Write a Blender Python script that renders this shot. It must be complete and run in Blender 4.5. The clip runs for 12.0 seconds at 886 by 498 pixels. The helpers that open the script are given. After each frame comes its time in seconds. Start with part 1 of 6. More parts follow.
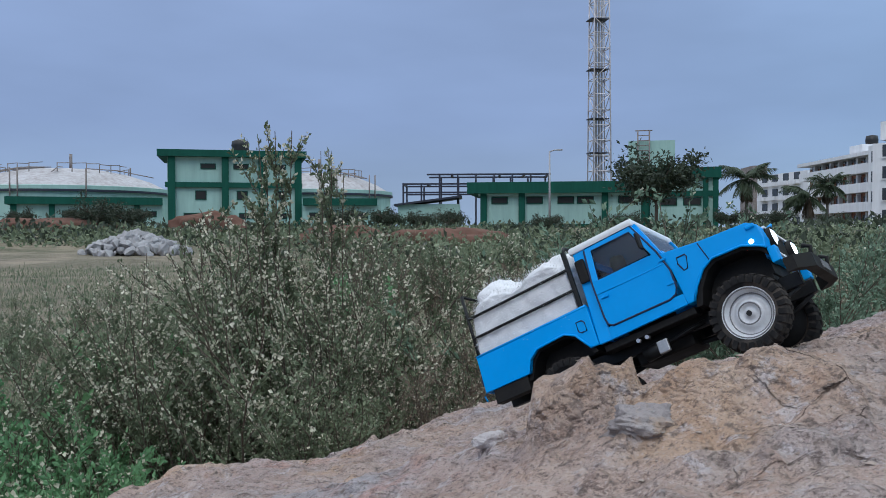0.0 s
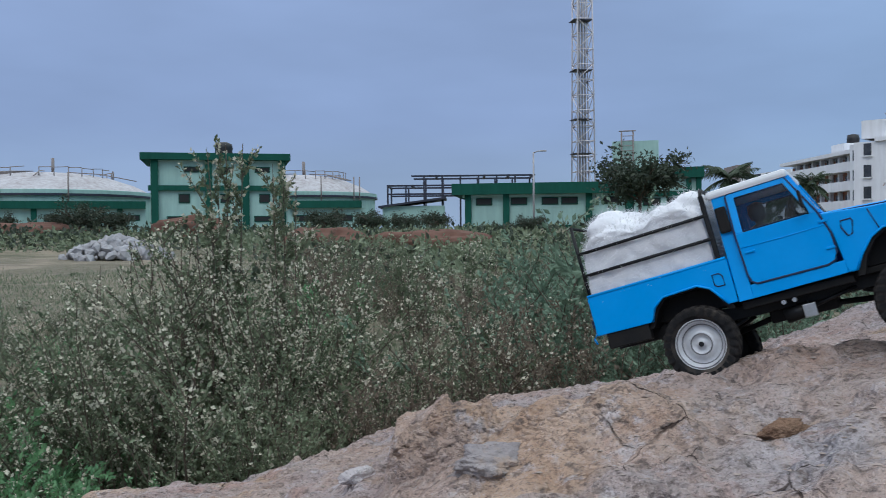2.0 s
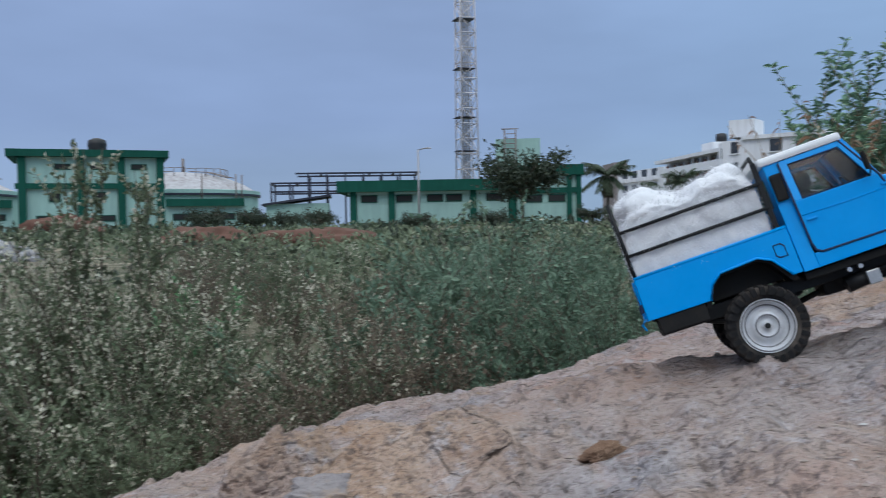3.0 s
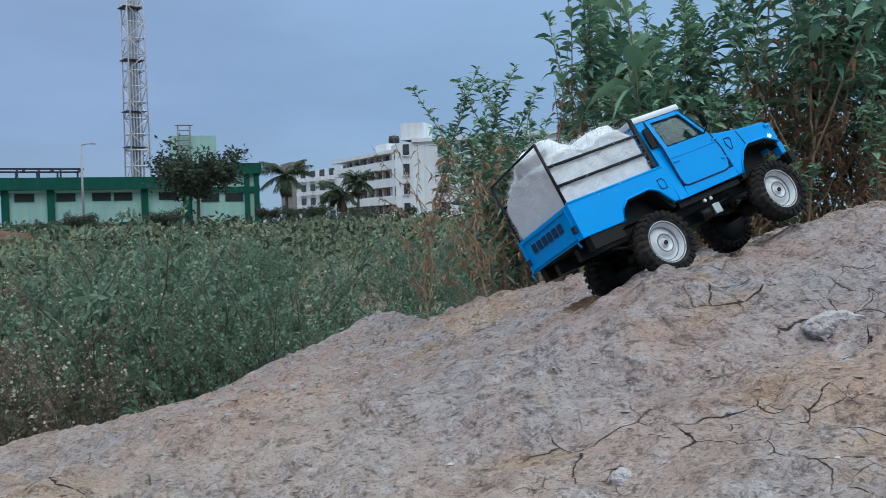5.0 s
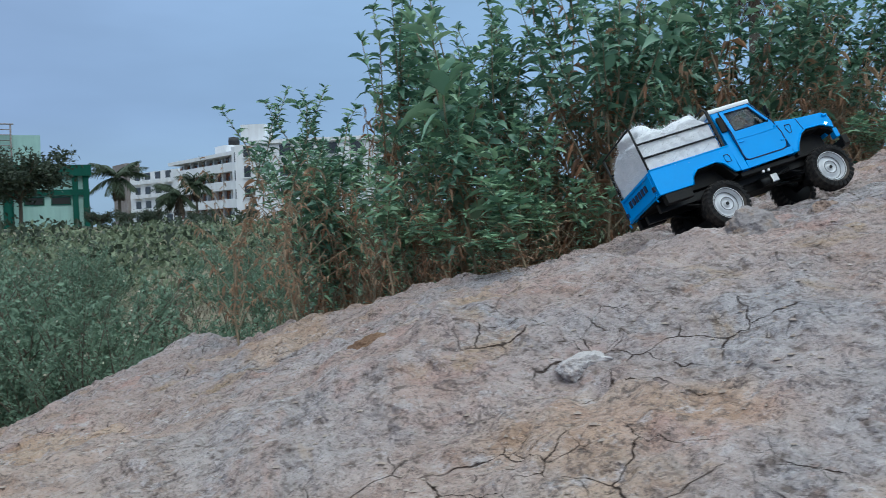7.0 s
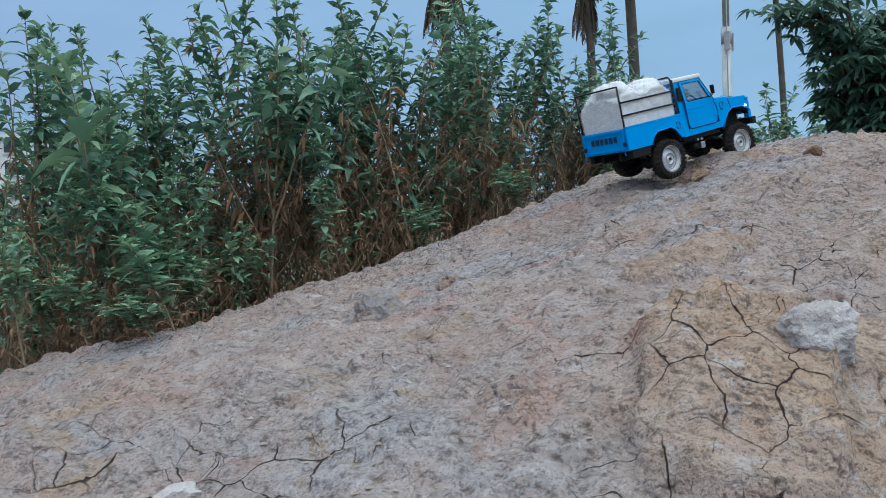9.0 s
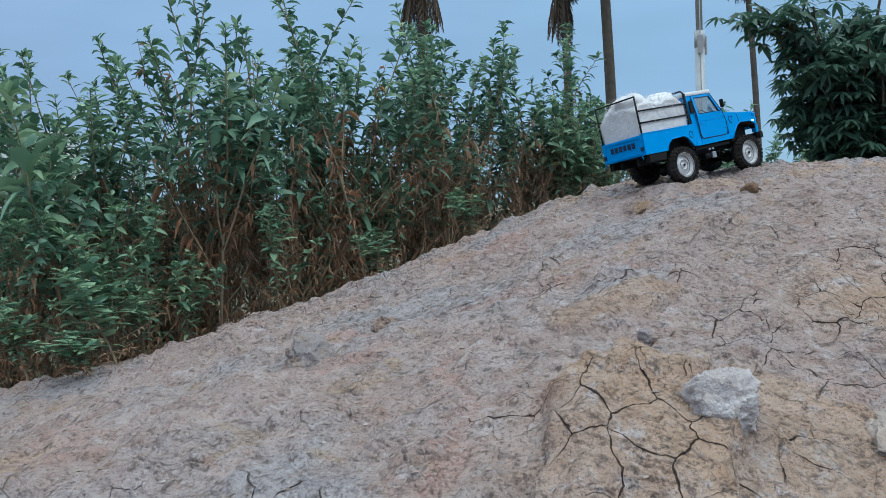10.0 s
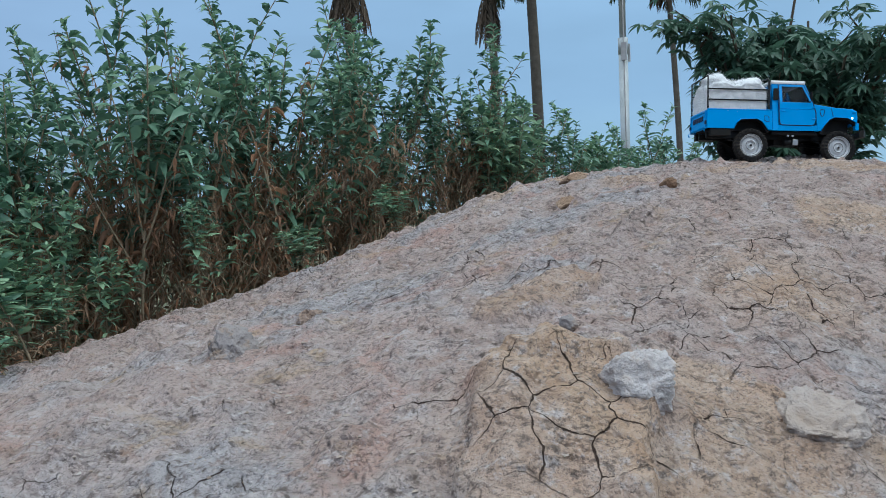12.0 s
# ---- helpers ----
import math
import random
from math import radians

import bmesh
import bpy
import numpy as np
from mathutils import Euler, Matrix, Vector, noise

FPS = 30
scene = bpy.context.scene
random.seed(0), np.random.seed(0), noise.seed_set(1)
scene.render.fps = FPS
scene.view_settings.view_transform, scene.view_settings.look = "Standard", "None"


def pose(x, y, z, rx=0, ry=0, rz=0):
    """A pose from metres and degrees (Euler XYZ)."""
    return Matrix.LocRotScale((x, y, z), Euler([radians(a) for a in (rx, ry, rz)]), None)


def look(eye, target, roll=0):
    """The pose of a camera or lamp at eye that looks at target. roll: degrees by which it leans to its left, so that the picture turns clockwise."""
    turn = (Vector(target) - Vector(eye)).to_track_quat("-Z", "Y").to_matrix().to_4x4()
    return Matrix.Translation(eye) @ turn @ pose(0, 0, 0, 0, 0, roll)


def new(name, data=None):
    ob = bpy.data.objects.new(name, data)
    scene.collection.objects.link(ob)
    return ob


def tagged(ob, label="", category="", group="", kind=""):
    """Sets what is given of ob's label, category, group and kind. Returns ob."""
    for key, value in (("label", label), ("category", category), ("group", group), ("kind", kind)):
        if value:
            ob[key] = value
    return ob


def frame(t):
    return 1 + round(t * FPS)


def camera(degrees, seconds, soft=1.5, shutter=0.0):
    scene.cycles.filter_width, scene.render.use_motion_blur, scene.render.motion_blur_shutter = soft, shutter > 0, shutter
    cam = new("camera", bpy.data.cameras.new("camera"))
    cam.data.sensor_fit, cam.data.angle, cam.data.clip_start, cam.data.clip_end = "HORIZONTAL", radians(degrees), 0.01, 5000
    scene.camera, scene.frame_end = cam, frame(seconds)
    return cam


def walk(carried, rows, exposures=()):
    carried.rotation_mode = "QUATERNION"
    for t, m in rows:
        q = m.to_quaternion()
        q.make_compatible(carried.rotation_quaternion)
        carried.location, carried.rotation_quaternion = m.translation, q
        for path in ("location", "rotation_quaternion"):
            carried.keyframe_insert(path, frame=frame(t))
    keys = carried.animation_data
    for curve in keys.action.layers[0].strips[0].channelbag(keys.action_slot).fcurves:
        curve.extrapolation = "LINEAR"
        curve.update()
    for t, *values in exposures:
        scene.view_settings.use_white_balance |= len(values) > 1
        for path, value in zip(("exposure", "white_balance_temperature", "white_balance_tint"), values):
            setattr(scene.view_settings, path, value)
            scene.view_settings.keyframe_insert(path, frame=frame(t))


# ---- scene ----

# ================= camera =================
cam = camera(52.6, 12.0, soft=0.85, shutter=0.35)
PATH = [  # seconds, x, y, z, yaw, pitch, roll
    (0.0, 0.0000, 0.0000, 1.0000, 2.05, -0.96, -0.13),
    (0.5, 0.0390, 0.0134, 1.0136, 2.57, -0.93, -0.22),
    (1.0, 0.0652, 0.0042, 1.0171, 2.82, -0.91, -0.28),
    (1.5, 0.0908, 0.0109, 1.0303, 2.68, -0.87, -0.44),
    (2.0, 0.1164, -0.0062, 1.0347, 1.16, -0.89, -0.56),
    (2.5, 0.1323, -0.0062, 1.0477, -1.67, -0.99, -0.77),
    (3.0, 0.1668, -0.0047, 1.0619, -6.09, -1.18, -1.06),
    (3.5, 0.2128, 0.0007, 1.0885, -14.08, -1.46, -1.26),
    (3.7, 0.2210, 0.0017, 1.0937, -16.68, -1.55, -1.35),
    (5.3, 0.2406, -0.0038, 1.1021, -27.71, -1.74, -1.61),
    (5.5, 0.2437, -0.0076, 1.1003, -28.52, -1.77, -1.64),
    (6.0, 0.2423, -0.0097, 1.0991, -29.49, -1.81, -1.62),
    (6.5, 0.2734, -0.0114, 1.1339, -32.43, -1.86, -1.85),
    (7.0, 0.2999, -0.0388, 1.1423, -36.22, -1.88, -1.99),
    (7.5, 0.3377, -0.0687, 1.1756, -39.81, -1.86, -2.26),
    (7.7, 0.3636, -0.0790, 1.2045, -43.53, -1.88, -2.47),
    (9.3, 0.4144, -0.0960, 1.2704, -55.24, -2.41, -2.03),
    (9.5, 0.4288, -0.1026, 1.2990, -55.49, -2.45, -2.04),
    (10.0, 0.4366, -0.1486, 1.3063, -56.17, -2.44, -2.06),
    (10.5, 0.4323, -0.1450, 1.2947, -57.23, -2.40, -2.03),
    (11.0, 0.4268, -0.1465, 1.2931, -58.52, -2.42, -1.98),
    (11.5, 0.4346, -0.1563, 1.2883, -59.51, -2.37, -2.02),
    (12.0, 0.4349, -0.1545, 1.2884, -60.74, -2.34, -1.98),
]
walk(cam, [(t, pose(x, y, z, 90 + p, 0, yaw) @ pose(0, 0, 0, 0, 0, r)) for t, x, y, z, yaw, p, r in PATH],
     exposures=[(0.0, 0.0, 6050, 4), (3.7, 0.02, 6050, 2), (5.5, 0.1, 5950, -4), (9.5, 0.16, 6000, -4), (12.0, 0.16, 6000, -4)])

# ================= world and sun =================
SUN_EL, SUN_AZ = 48.0, 200.0
world = bpy.data.worlds.new("world")
scene.world = world
world.use_nodes = True
wn, wl = world.node_tree.nodes, world.node_tree.links
wn.clear()
w_out = wn.new("ShaderNodeOutputWorld")
w_coord = wn.new("ShaderNodeTexCoord")
w_sep = wn.new("ShaderNodeSeparateXYZ")
w_ramp = wn.new("ShaderNodeValToRGB")
w_noise = wn.new("ShaderNodeTexNoise")
w_map = wn.new("ShaderNodeMapping")
w_cloud = wn.new("ShaderNodeMapRange")
w_mul = wn.new("ShaderNodeMixRGB")
w_bg, w_bg2, w_add = wn.new("ShaderNodeBackground"), wn.new("ShaderNodeBackground"), wn.new("ShaderNodeAddShader")
w_sky = wn.new("ShaderNodeTexSky")
w_sky.sky_type, w_sky.sun_disc = "NISHITA", False
w_sky.sun_elevation, w_sky.sun_rotation = radians(SUN_EL), radians(SUN_AZ)
wl.new(w_coord.outputs["Generated"], w_sep.inputs[0])
wl.new(w_sep.outputs["Z"], w_ramp.inputs[0])
# overcast dusk: three times brighter overhead than at the horizon
ramp = w_ramp.color_ramp
ramp.elements[0].position, ramp.elements[0].color = 0.0, (0.285, 0.365, 0.52, 1)
ramp.elements[1].position, ramp.elements[1].color = 1.0, (1.75, 1.74, 1.82, 1)
mid = ramp.elements.new(0.12)
mid.color = (0.255, 0.325, 0.53, 1)
mid = ramp.elements.new(0.28)
mid.color = (0.285, 0.36, 0.575, 1)
mid = ramp.elements.new(0.55)
mid.color = (0.95, 0.99, 1.15, 1)
w_map.inputs["Scale"].default_value = (1.3, 1.3, 4.5)
wl.new(w_coord.outputs["Generated"], w_map.inputs[0])
wl.new(w_map.outputs[0], w_noise.inputs["Vector"])
w_noise.inputs["Scale"].default_value, w_noise.inputs["Detail"].default_value = 2.2, 4.0
w_cloud.inputs["From Min"].default_value, w_cloud.inputs["From Max"].default_value = 0.3, 0.7
w_cloud.inputs["To Min"].default_value, w_cloud.inputs["To Max"].default_value = 0.9, 1.1
wl.new(w_noise.outputs["Fac"], w_cloud.inputs["Value"])
w_mul.blend_type, w_mul.inputs[0].default_value = "MULTIPLY", 1.0
wl.new(w_ramp.outputs[0], w_mul.inputs[1])
wl.new(w_cloud.outputs[0], w_mul.inputs[2])
# the clouds thin out towards +x: a little brighter and greener there
w_side, w_tint = wn.new("ShaderNodeMapRange"), wn.new("ShaderNodeMixRGB")
w_side.inputs["From Min"].default_value, w_side.inputs["From Max"].default_value = 0.1, 0.95
wl.new(w_sep.outputs["X"], w_side.inputs["Value"])
w_tint.blend_type = "MULTIPLY"
w_tint.inputs[2].default_value = (1.08, 1.24, 1.16, 1)
wl.new(w_side.outputs[0], w_tint.inputs[0])
wl.new(w_mul.outputs[0], w_tint.inputs[1])
wl.new(w_tint.outputs[0], w_bg.inputs[0])
wl.new(w_sky.outputs[0], w_bg2.inputs[0])
w_bg.inputs[1].default_value, w_bg2.inputs[1].default_value = 1.0, 0.006
wl.new(w_bg.outputs[0], w_add.inputs[0])
wl.new(w_bg2.outputs[0], w_add.inputs[1])
wl.new(w_add.outputs[0], w_out.inputs[0])

sun = new("sun", bpy.data.lights.new("sun", "SUN"))
sun.data.energy, sun.data.angle, sun.data.color = 0.7, radians(30), (1.0, 0.93, 0.86)
sun.matrix_basis = look((0, 0, 30), Vector((0, 0, 30)) - Vector((math.sin(radians(SUN_AZ)) * math.cos(radians(SUN_EL)), math.cos(radians(SUN_AZ)) * math.cos(radians(SUN_EL)), math.sin(radians(SUN_EL)))))


# ================= materials =================
class Mat:
    """Node material builder: principled base with helper nodes."""

    def __init__(self, name, rough=0.7, metal=0.0, spec=0.4):
        self.m = bpy.data.materials.new(name)
        self.m.use_nodes = True
        self.n, self.l = self.m.node_tree.nodes, self.m.node_tree.links
        self.p = self.n["Principled BSDF"]
        self.p.inputs["Roughness"].default_value = rough
        self.p.inputs["Metallic"].default_value = metal
        self.p.inputs["Specular IOR Level"].default_value = spec
        self.co = self.n.new("ShaderNodeTexCoord").outputs["Object"]

    def link(self, a, b):
        self.l.new(a, b)
        return self

    def noise(self, scale, detail=4.0, rough=0.55, vec=None, distort=0.0):
        k = self.n.new("ShaderNodeTexNoise")
        k.inputs["Scale"].default_value, k.inputs["Detail"].default_value = scale, detail
        k.inputs["Roughness"].default_value, k.inputs["Distortion"].default_value = rough, distort
        self.l.new(vec or self.co, k.inputs["Vector"])
        return k.outputs["Fac"]

    def rng(self, v, a, b, c=0.0, d=1.0):
        k = self.n.new("ShaderNodeMapRange")
        for i, x in zip(("From Min", "From Max", "To Min", "To Max"), (a, b, c, d)):
            k.inputs[i].default_value = x
        self.l.new(v, k.inputs["Value"])
        return k.outputs[0]

    def mix(self, fac, a, b, mode="MIX"):
        k = self.n.new("ShaderNodeMixRGB")
        k.blend_type = mode
        for i, x in enumerate((fac, a, b)):
            if isinstance(x, (int, float)):
                k.inputs[i].default_value = x
            elif isinstance(x, tuple):
                k.inputs[i].default_value = (*x, 1)
            else:
                self.l.new(x, k.inputs[i])
        return k.outputs[0]

    def math(self, op, a, b=0.0):
        k = self.n.new("ShaderNodeMath")
        k.operation = op
        for i, x in enumerate((a, b)):
            if isinstance(x, (int, float)):
                k.inputs[i].default_value = x
            else:
                self.l.new(x, k.inputs[i])
        return k.outputs[0]

    def color(self, c):
        if isinstance(c, tuple):
            self.p.inputs["Base Color"].default_value = (*c, 1)
        else:
            self.l.new(c, self.p.inputs["Base Color"])
        return self

    def bump(self, h, strength=0.3, dist=0.01):
        k = self.n.new("ShaderNodeBump")
        k.inputs["Strength"].default_value, k.inputs["Distance"].default_value = strength, dist
        self.l.new(h, k.inputs["Height"])
        self.l.new(k.outputs[0], self.p.inputs["Normal"])
        return self

    def island(self):
        return self.n.new("ShaderNodeNewGeometry").outputs["Random Per Island"]

    def obrand(self):
        return self.n.new("ShaderNodeObjectInfo").outputs["Random"]


def worn(name, c, c2, scale=20.0, rough=0.6, metal=0.0, bump=0.1, spec=0.4, dist=0.002):
    """A surface of one paint or stuff with patchy variation at two scales."""
    k = Mat(name, rough, metal, spec)
    a, b = k.noise(scale), k.noise(scale * 7)
    k.color(k.mix(k.rng(k.math("ADD", a, k.math("MULTIPLY", b, 0.5)), 0.55, 0.95), c, c2))
    k.bump(b, bump, dist)
    k.link(k.rng(a, 0.3, 0.7, max(rough - 0.08, 0.02), min(rough + 0.1, 1)), k.p.inputs["Roughness"])
    return k.m


def leafy(name, c1, c2, c3, rough=0.55, trans=0.25):
    """Leaves: colour varies from leaf to leaf and from plant to plant; some light passes through."""
    k = Mat(name, rough)
    r = k.island()
    base = k.mix(r, c1, c2)
    base = k.mix(k.rng(k.obrand(), 0, 1, 0, 0.55), base, c3)
    base = k.mix(k.rng(k.noise(60), 0.35, 0.7, 0, 0.35), base, c2)
    k.color(base)
    t = k.n.new("ShaderNodeBsdfTranslucent")
    k.link(base, t.inputs["Color"])
    mx = k.n.new("ShaderNodeMixShader")
    mx.inputs[0].default_value = trans
    k.link(k.p.outputs[0], mx.inputs[1]).link(t.outputs[0], mx.inputs[2])
    k.link(mx.outputs[0], k.n["Material Output"].inputs["Surface"])
    return k.m


def ground_material(name="ground_soil", only_clay=False):
    k = Mat(name, 0.95, 0, 0.12)
    cracked, ochre = 1.0, 0.5
    if not only_clay:
        at, ac, ao = (k.n.new("ShaderNodeAttribute") for _ in range(3))
        at.attribute_name, ac.attribute_name, ao.attribute_name = "clay", "cracked", "ochre"
        clay, cracked, ochre = at.outputs["Fac"], ac.outputs["Fac"], ao.outputs["Fac"]
    # clay: pale tan with broad grey, rose and ochre patches
    med, fine, grit = k.noise(16, 6, 0.66), k.noise(70, 5, 0.68), k.noise(260, 3, 0.7)
    tone = k.mix(k.rng(med, 0.36, 0.64), (0.43, 0.325, 0.275), (0.55, 0.45, 0.40))
    tone = k.mix(k.rng(k.noise(3.6, 5, 0.62, None, 0.5), 0.47, 0.62, 0, 0.8), tone, k.mix(k.rng(fine, 0.4, 0.6), (0.36, 0.345, 0.345), (0.50, 0.485, 0.485)))
    tone = k.mix(k.rng(k.noise(5.2, 5, 0.65, None, 0.9), 0.55, 0.67, 0, 0.8), tone, (0.52, 0.335, 0.275))
    tone = k.mix(k.rng(k.noise(7.5, 5, 0.65, None, 0.7), 0.58, 0.69, 0, 0.8), tone, (0.49, 0.35, 0.215))
    tone = k.mix(k.rng(k.noise(24, 5, 0.7, None, 0.4), 0.58, 0.68, 0, 0.6), tone, (0.38, 0.235, 0.17))
    tone = k.mix(ochre, tone, k.mix(k.rng(med, 0.35, 0.65), (0.49, 0.325, 0.21), (0.63, 0.475, 0.35)))
    tone = k.mix(k.rng(k.noise(34, 5, 0.7), 0.56, 0.66, 0, 0.75), tone, (0.63, 0.575, 0.55))
    # crumb tops lightened and dips darkened: their shading is put into the colour
    tone = k.mix(k.rng(fine, 0.52, 0.70, 0, 0.45), tone, (0.57, 0.50, 0.455))
    tone = k.mix(k.rng(fine, 0.45, 0.35, 0, 0.85), tone, (0.19, 0.15, 0.128))
    tone = k.mix(k.rng(grit, 0.44, 0.36, 0, 0.65), tone, (0.165, 0.135, 0.118))
    tone = k.mix(k.rng(grit, 0.60, 0.70, 0, 0.5), tone, (0.68, 0.62, 0.59))
    # crumbs and clods: rounded cells, thick in some places and thin in others
    wob = k.n.new("ShaderNodeTexNoise")
    wob.inputs["Scale"].default_value, wob.inputs["Detail"].default_value = 15, 6
    k.link(k.co, wob.inputs["Vector"])
    add = k.n.new("ShaderNodeVectorMath")
    add.operation = "MULTIPLY_ADD"
    add.inputs[1].default_value = (0.042, 0.042, 0.042)
    k.link(wob.outputs["Color"], add.inputs[0]).link(k.co, add.inputs[2])
    cells = []
    for sc, lo in ((118, 0.44), (48, 0.43)):
        v = k.n.new("ShaderNodeTexVoronoi")
        v.inputs["Scale"].default_value = sc
        k.link(add.outputs[0], v.inputs["Vector"])
        cells.append(k.math("MULTIPLY", k.rng(v.outputs["Distance"], 0.0, 0.75, 1, 0), k.rng(k.noise(sc * 0.17, 4, 0.6), lo, lo + 0.16)))
    # drying cracks: dark forked lines in the plane of the ground, that open and close along their way
    hs = []
    for sc, wd, gap in ((17, 0.026, 0.51), (34, 0.026, 0.57)):
        v = k.n.new("ShaderNodeTexVoronoi")
        v.voronoi_dimensions, v.feature = "2D", "DISTANCE_TO_EDGE"
        v.inputs["Scale"].default_value = sc
        k.link(add.outputs[0], v.inputs["Vector"])
        width = k.rng(k.noise(sc * 0.9, 3, 0.6), 0.36, 0.66, wd * 0.25, wd)
        line = k.rng(k.math("DIVIDE", k.math("ADD", v.outputs["Distance"], k.rng(fine, 0.3, 0.7, -wd * 0.15, wd * 0.15)), width), 0.35, 1.0, 1, 0)
        here = k.rng(k.noise(sc * 0.42, 3, 0.5), gap, gap + 0.05, 0, 1)
        if not only_clay and sc < 20:
            here = k.math("MAXIMUM", here, k.rng(cracked, 0.72, 0.9))
        hs.append(k.math("MULTIPLY", line, here))
    crack = k.math("MAXIMUM", hs[0], k.math("MULTIPLY", hs[1], 0.6))
    if not only_clay:
        crack = k.math("MULTIPLY", crack, k.rng(cracked, 0.12, 0.4))
    tone = k.mix(1.0, tone, (0.805, 0.80, 0.85), "MULTIPLY")
    tone = k.mix(k.rng(crack, 0.15, 0.7, 0, 0.92), tone, (0.045, 0.028, 0.022))
    h = k.math("ADD", k.math("MULTIPLY", fine, 1.05), k.math("MULTIPLY", grit, 0.3))
    for v, w in ((med, 1.0), (cells[0], 0.8), (cells[1], 1.3)):
        h = k.math("ADD", h, k.math("MULTIPLY", v, w))
    k.bump(k.math("SUBTRACT", h, k.math("MULTIPLY", crack, 1.6)), 1.0, 0.013)
    if only_clay:
        k.color(tone)
        return k.m
    # field: dry grass litter and soil, coloured darker for the shade between bushes
    f1, f2, f3 = k.noise(0.35, 5, 0.6), k.noise(4, 5, 0.65), k.noise(40, 4, 0.7)
    field = k.mix(k.rng(f2, 0.35, 0.65), (0.085, 0.08, 0.055), (0.19, 0.17, 0.125))
    field = k.mix(k.rng(f1, 0.45, 0.62), field, (0.29, 0.24, 0.185))
    field = k.mix(k.rng(f3, 0.45, 0.7, 0, 0.6), field, (0.15, 0.175, 0.09))
    k.color(k.mix(clay, field, tone))
    return k.m


def stone_material(name, c1, c2, c3, scale=30):
    k = Mat(name, 0.95, 0, 0.15)
    a, b, d = k.noise(scale * 0.5, 5, 0.6), k.noise(scale * 2, 5, 0.7), k.noise(scale * 8, 3, 0.7)
    c = k.mix(k.rng(a, 0.35, 0.65), c1, c2)
    c = k.mix(k.rng(b, 0.5, 0.75, 0, 0.7), c, c3)
    k.color(c)
    k.bump(k.math("ADD", b, k.math("MULTIPLY", d, 0.4)), 0.9, 0.008)
    return k.m


def glass_material(name, tint=(0.78, 0.82, 0.85), gloss=0.1):
    m = bpy.data.materials.new(name)
    m.use_nodes = True
    n, l = m.node_tree.nodes, m.node_tree.links
    n.clear()
    o, t, g, mx, f = n.new("ShaderNodeOutputMaterial"), n.new("ShaderNodeBsdfTransparent"), n.new("ShaderNodeBsdfGlossy"), n.new("ShaderNodeMixShader"), n.new("ShaderNodeFresnel")
    t.inputs[0].default_value = (*tint, 1)
    g.inputs["Roughness"].default_value = 0.06
    f.inputs["IOR"].default_value = 1.28
    l.new(f.outputs[0], mx.inputs[0])
    l.new(t.outputs[0], mx.inputs[1])
    l.new(g.outputs[0], mx.inputs[2])
    l.new(mx.outputs[0], o.inputs[0])
    return m


def glow_material(name, c, strength):
    k = Mat(name, 0.3)
    k.color(c)
    k.p.inputs["Emission Color"].default_value = (*c, 1)
    k.p.inputs["Emission Strength"].default_value = strength
    return k.m


def facade_paint(name, c, c2):
    """Outdoor wall paint with rain streaks that run down."""
    k = Mat(name, 0.85, 0, 0.25)
    mp = k.n.new("ShaderNodeMapping")
    mp.inputs["Scale"].default_value = (1.2, 1.2, 0.12)
    k.link(k.co, mp.inputs[0])
    s = k.noise(1.6, 6, 0.65, mp.outputs[0])
    a = k.noise(0.5, 4)
    k.color(k.mix(k.rng(k.math("ADD", s, k.math("MULTIPLY", a, 0.4)), 0.55, 0.95), c, c2))
    k.bump(k.noise(8), 0.15, 0.02)
    return k.m


M = {}
M["ground"] = ground_material()
M["clay_rock"] = ground_material("cracked_clay", True)
M["clay_brown"] = stone_material("clay_brown", (0.34, 0.225, 0.155), (0.42, 0.315, 0.24), (0.25, 0.165, 0.115), 40)
M["rock_white"] = stone_material("rock_white", (0.50, 0.455, 0.455), (0.64, 0.60, 0.615), (0.42, 0.31, 0.245), 34)
M["rock_pale"] = stone_material("rock_pale", (0.36, 0.285, 0.235), (0.50, 0.455, 0.455), (0.33, 0.24, 0.165), 24)
M["rock_grey"] = stone_material("rock_grey", (0.245, 0.22, 0.225), (0.33, 0.295, 0.285), (0.36, 0.205, 0.085), 16)
M["rock_brown"] = stone_material("rock_brown", (0.25, 0.15, 0.10), (0.36, 0.235, 0.16), (0.17, 0.105, 0.08), 60)
M["pebble"] = None
k = Mat("pebble", 0.95, 0, 0.2)
r_ = k.island()
k.color(k.mix(k.rng(r_, 0.975, 0.99), k.mix(r_, (0.25, 0.195, 0.165), (0.37, 0.31, 0.275)), (0.5, 0.48, 0.47)))
k.bump(k.noise(300), 0.5, 0.002)
M["pebble"] = k.m
M["blue"] = worn("blue_paint", (0.002, 0.268, 0.71), (0.004, 0.29, 0.76), 25, 0.42, 0, 0.03, 0.32, 0.0005)
M["seam"] = worn("dark_seam", (0.01, 0.02, 0.06), (0.012, 0.025, 0.07), 40, 0.7)
M["white_plastic"] = worn("white_plastic", (0.72, 0.74, 0.76), (0.66, 0.68, 0.7), 30, 0.4, 0, 0.03, 0.5, 0.0005)
M["black_plastic"] = worn("black_plastic", (0.008, 0.008, 0.009), (0.016, 0.015, 0.014), 50, 0.6, 0, 0.1, 0.18, 0.0005)
M["black_metal"] = worn("black_metal", (0.006, 0.007, 0.008), (0.014, 0.014, 0.015), 60, 0.45, 0.0, 0.05, 0.25, 0.0005)
k = Mat("tyre_rubber", 0.9, 0, 0.12)
dn = k.noise(45, 4)
k.color(k.mix(k.rng(dn, 0.4, 0.7, 0, 0.6), (0.016, 0.016, 0.017), (0.15, 0.125, 0.105)))
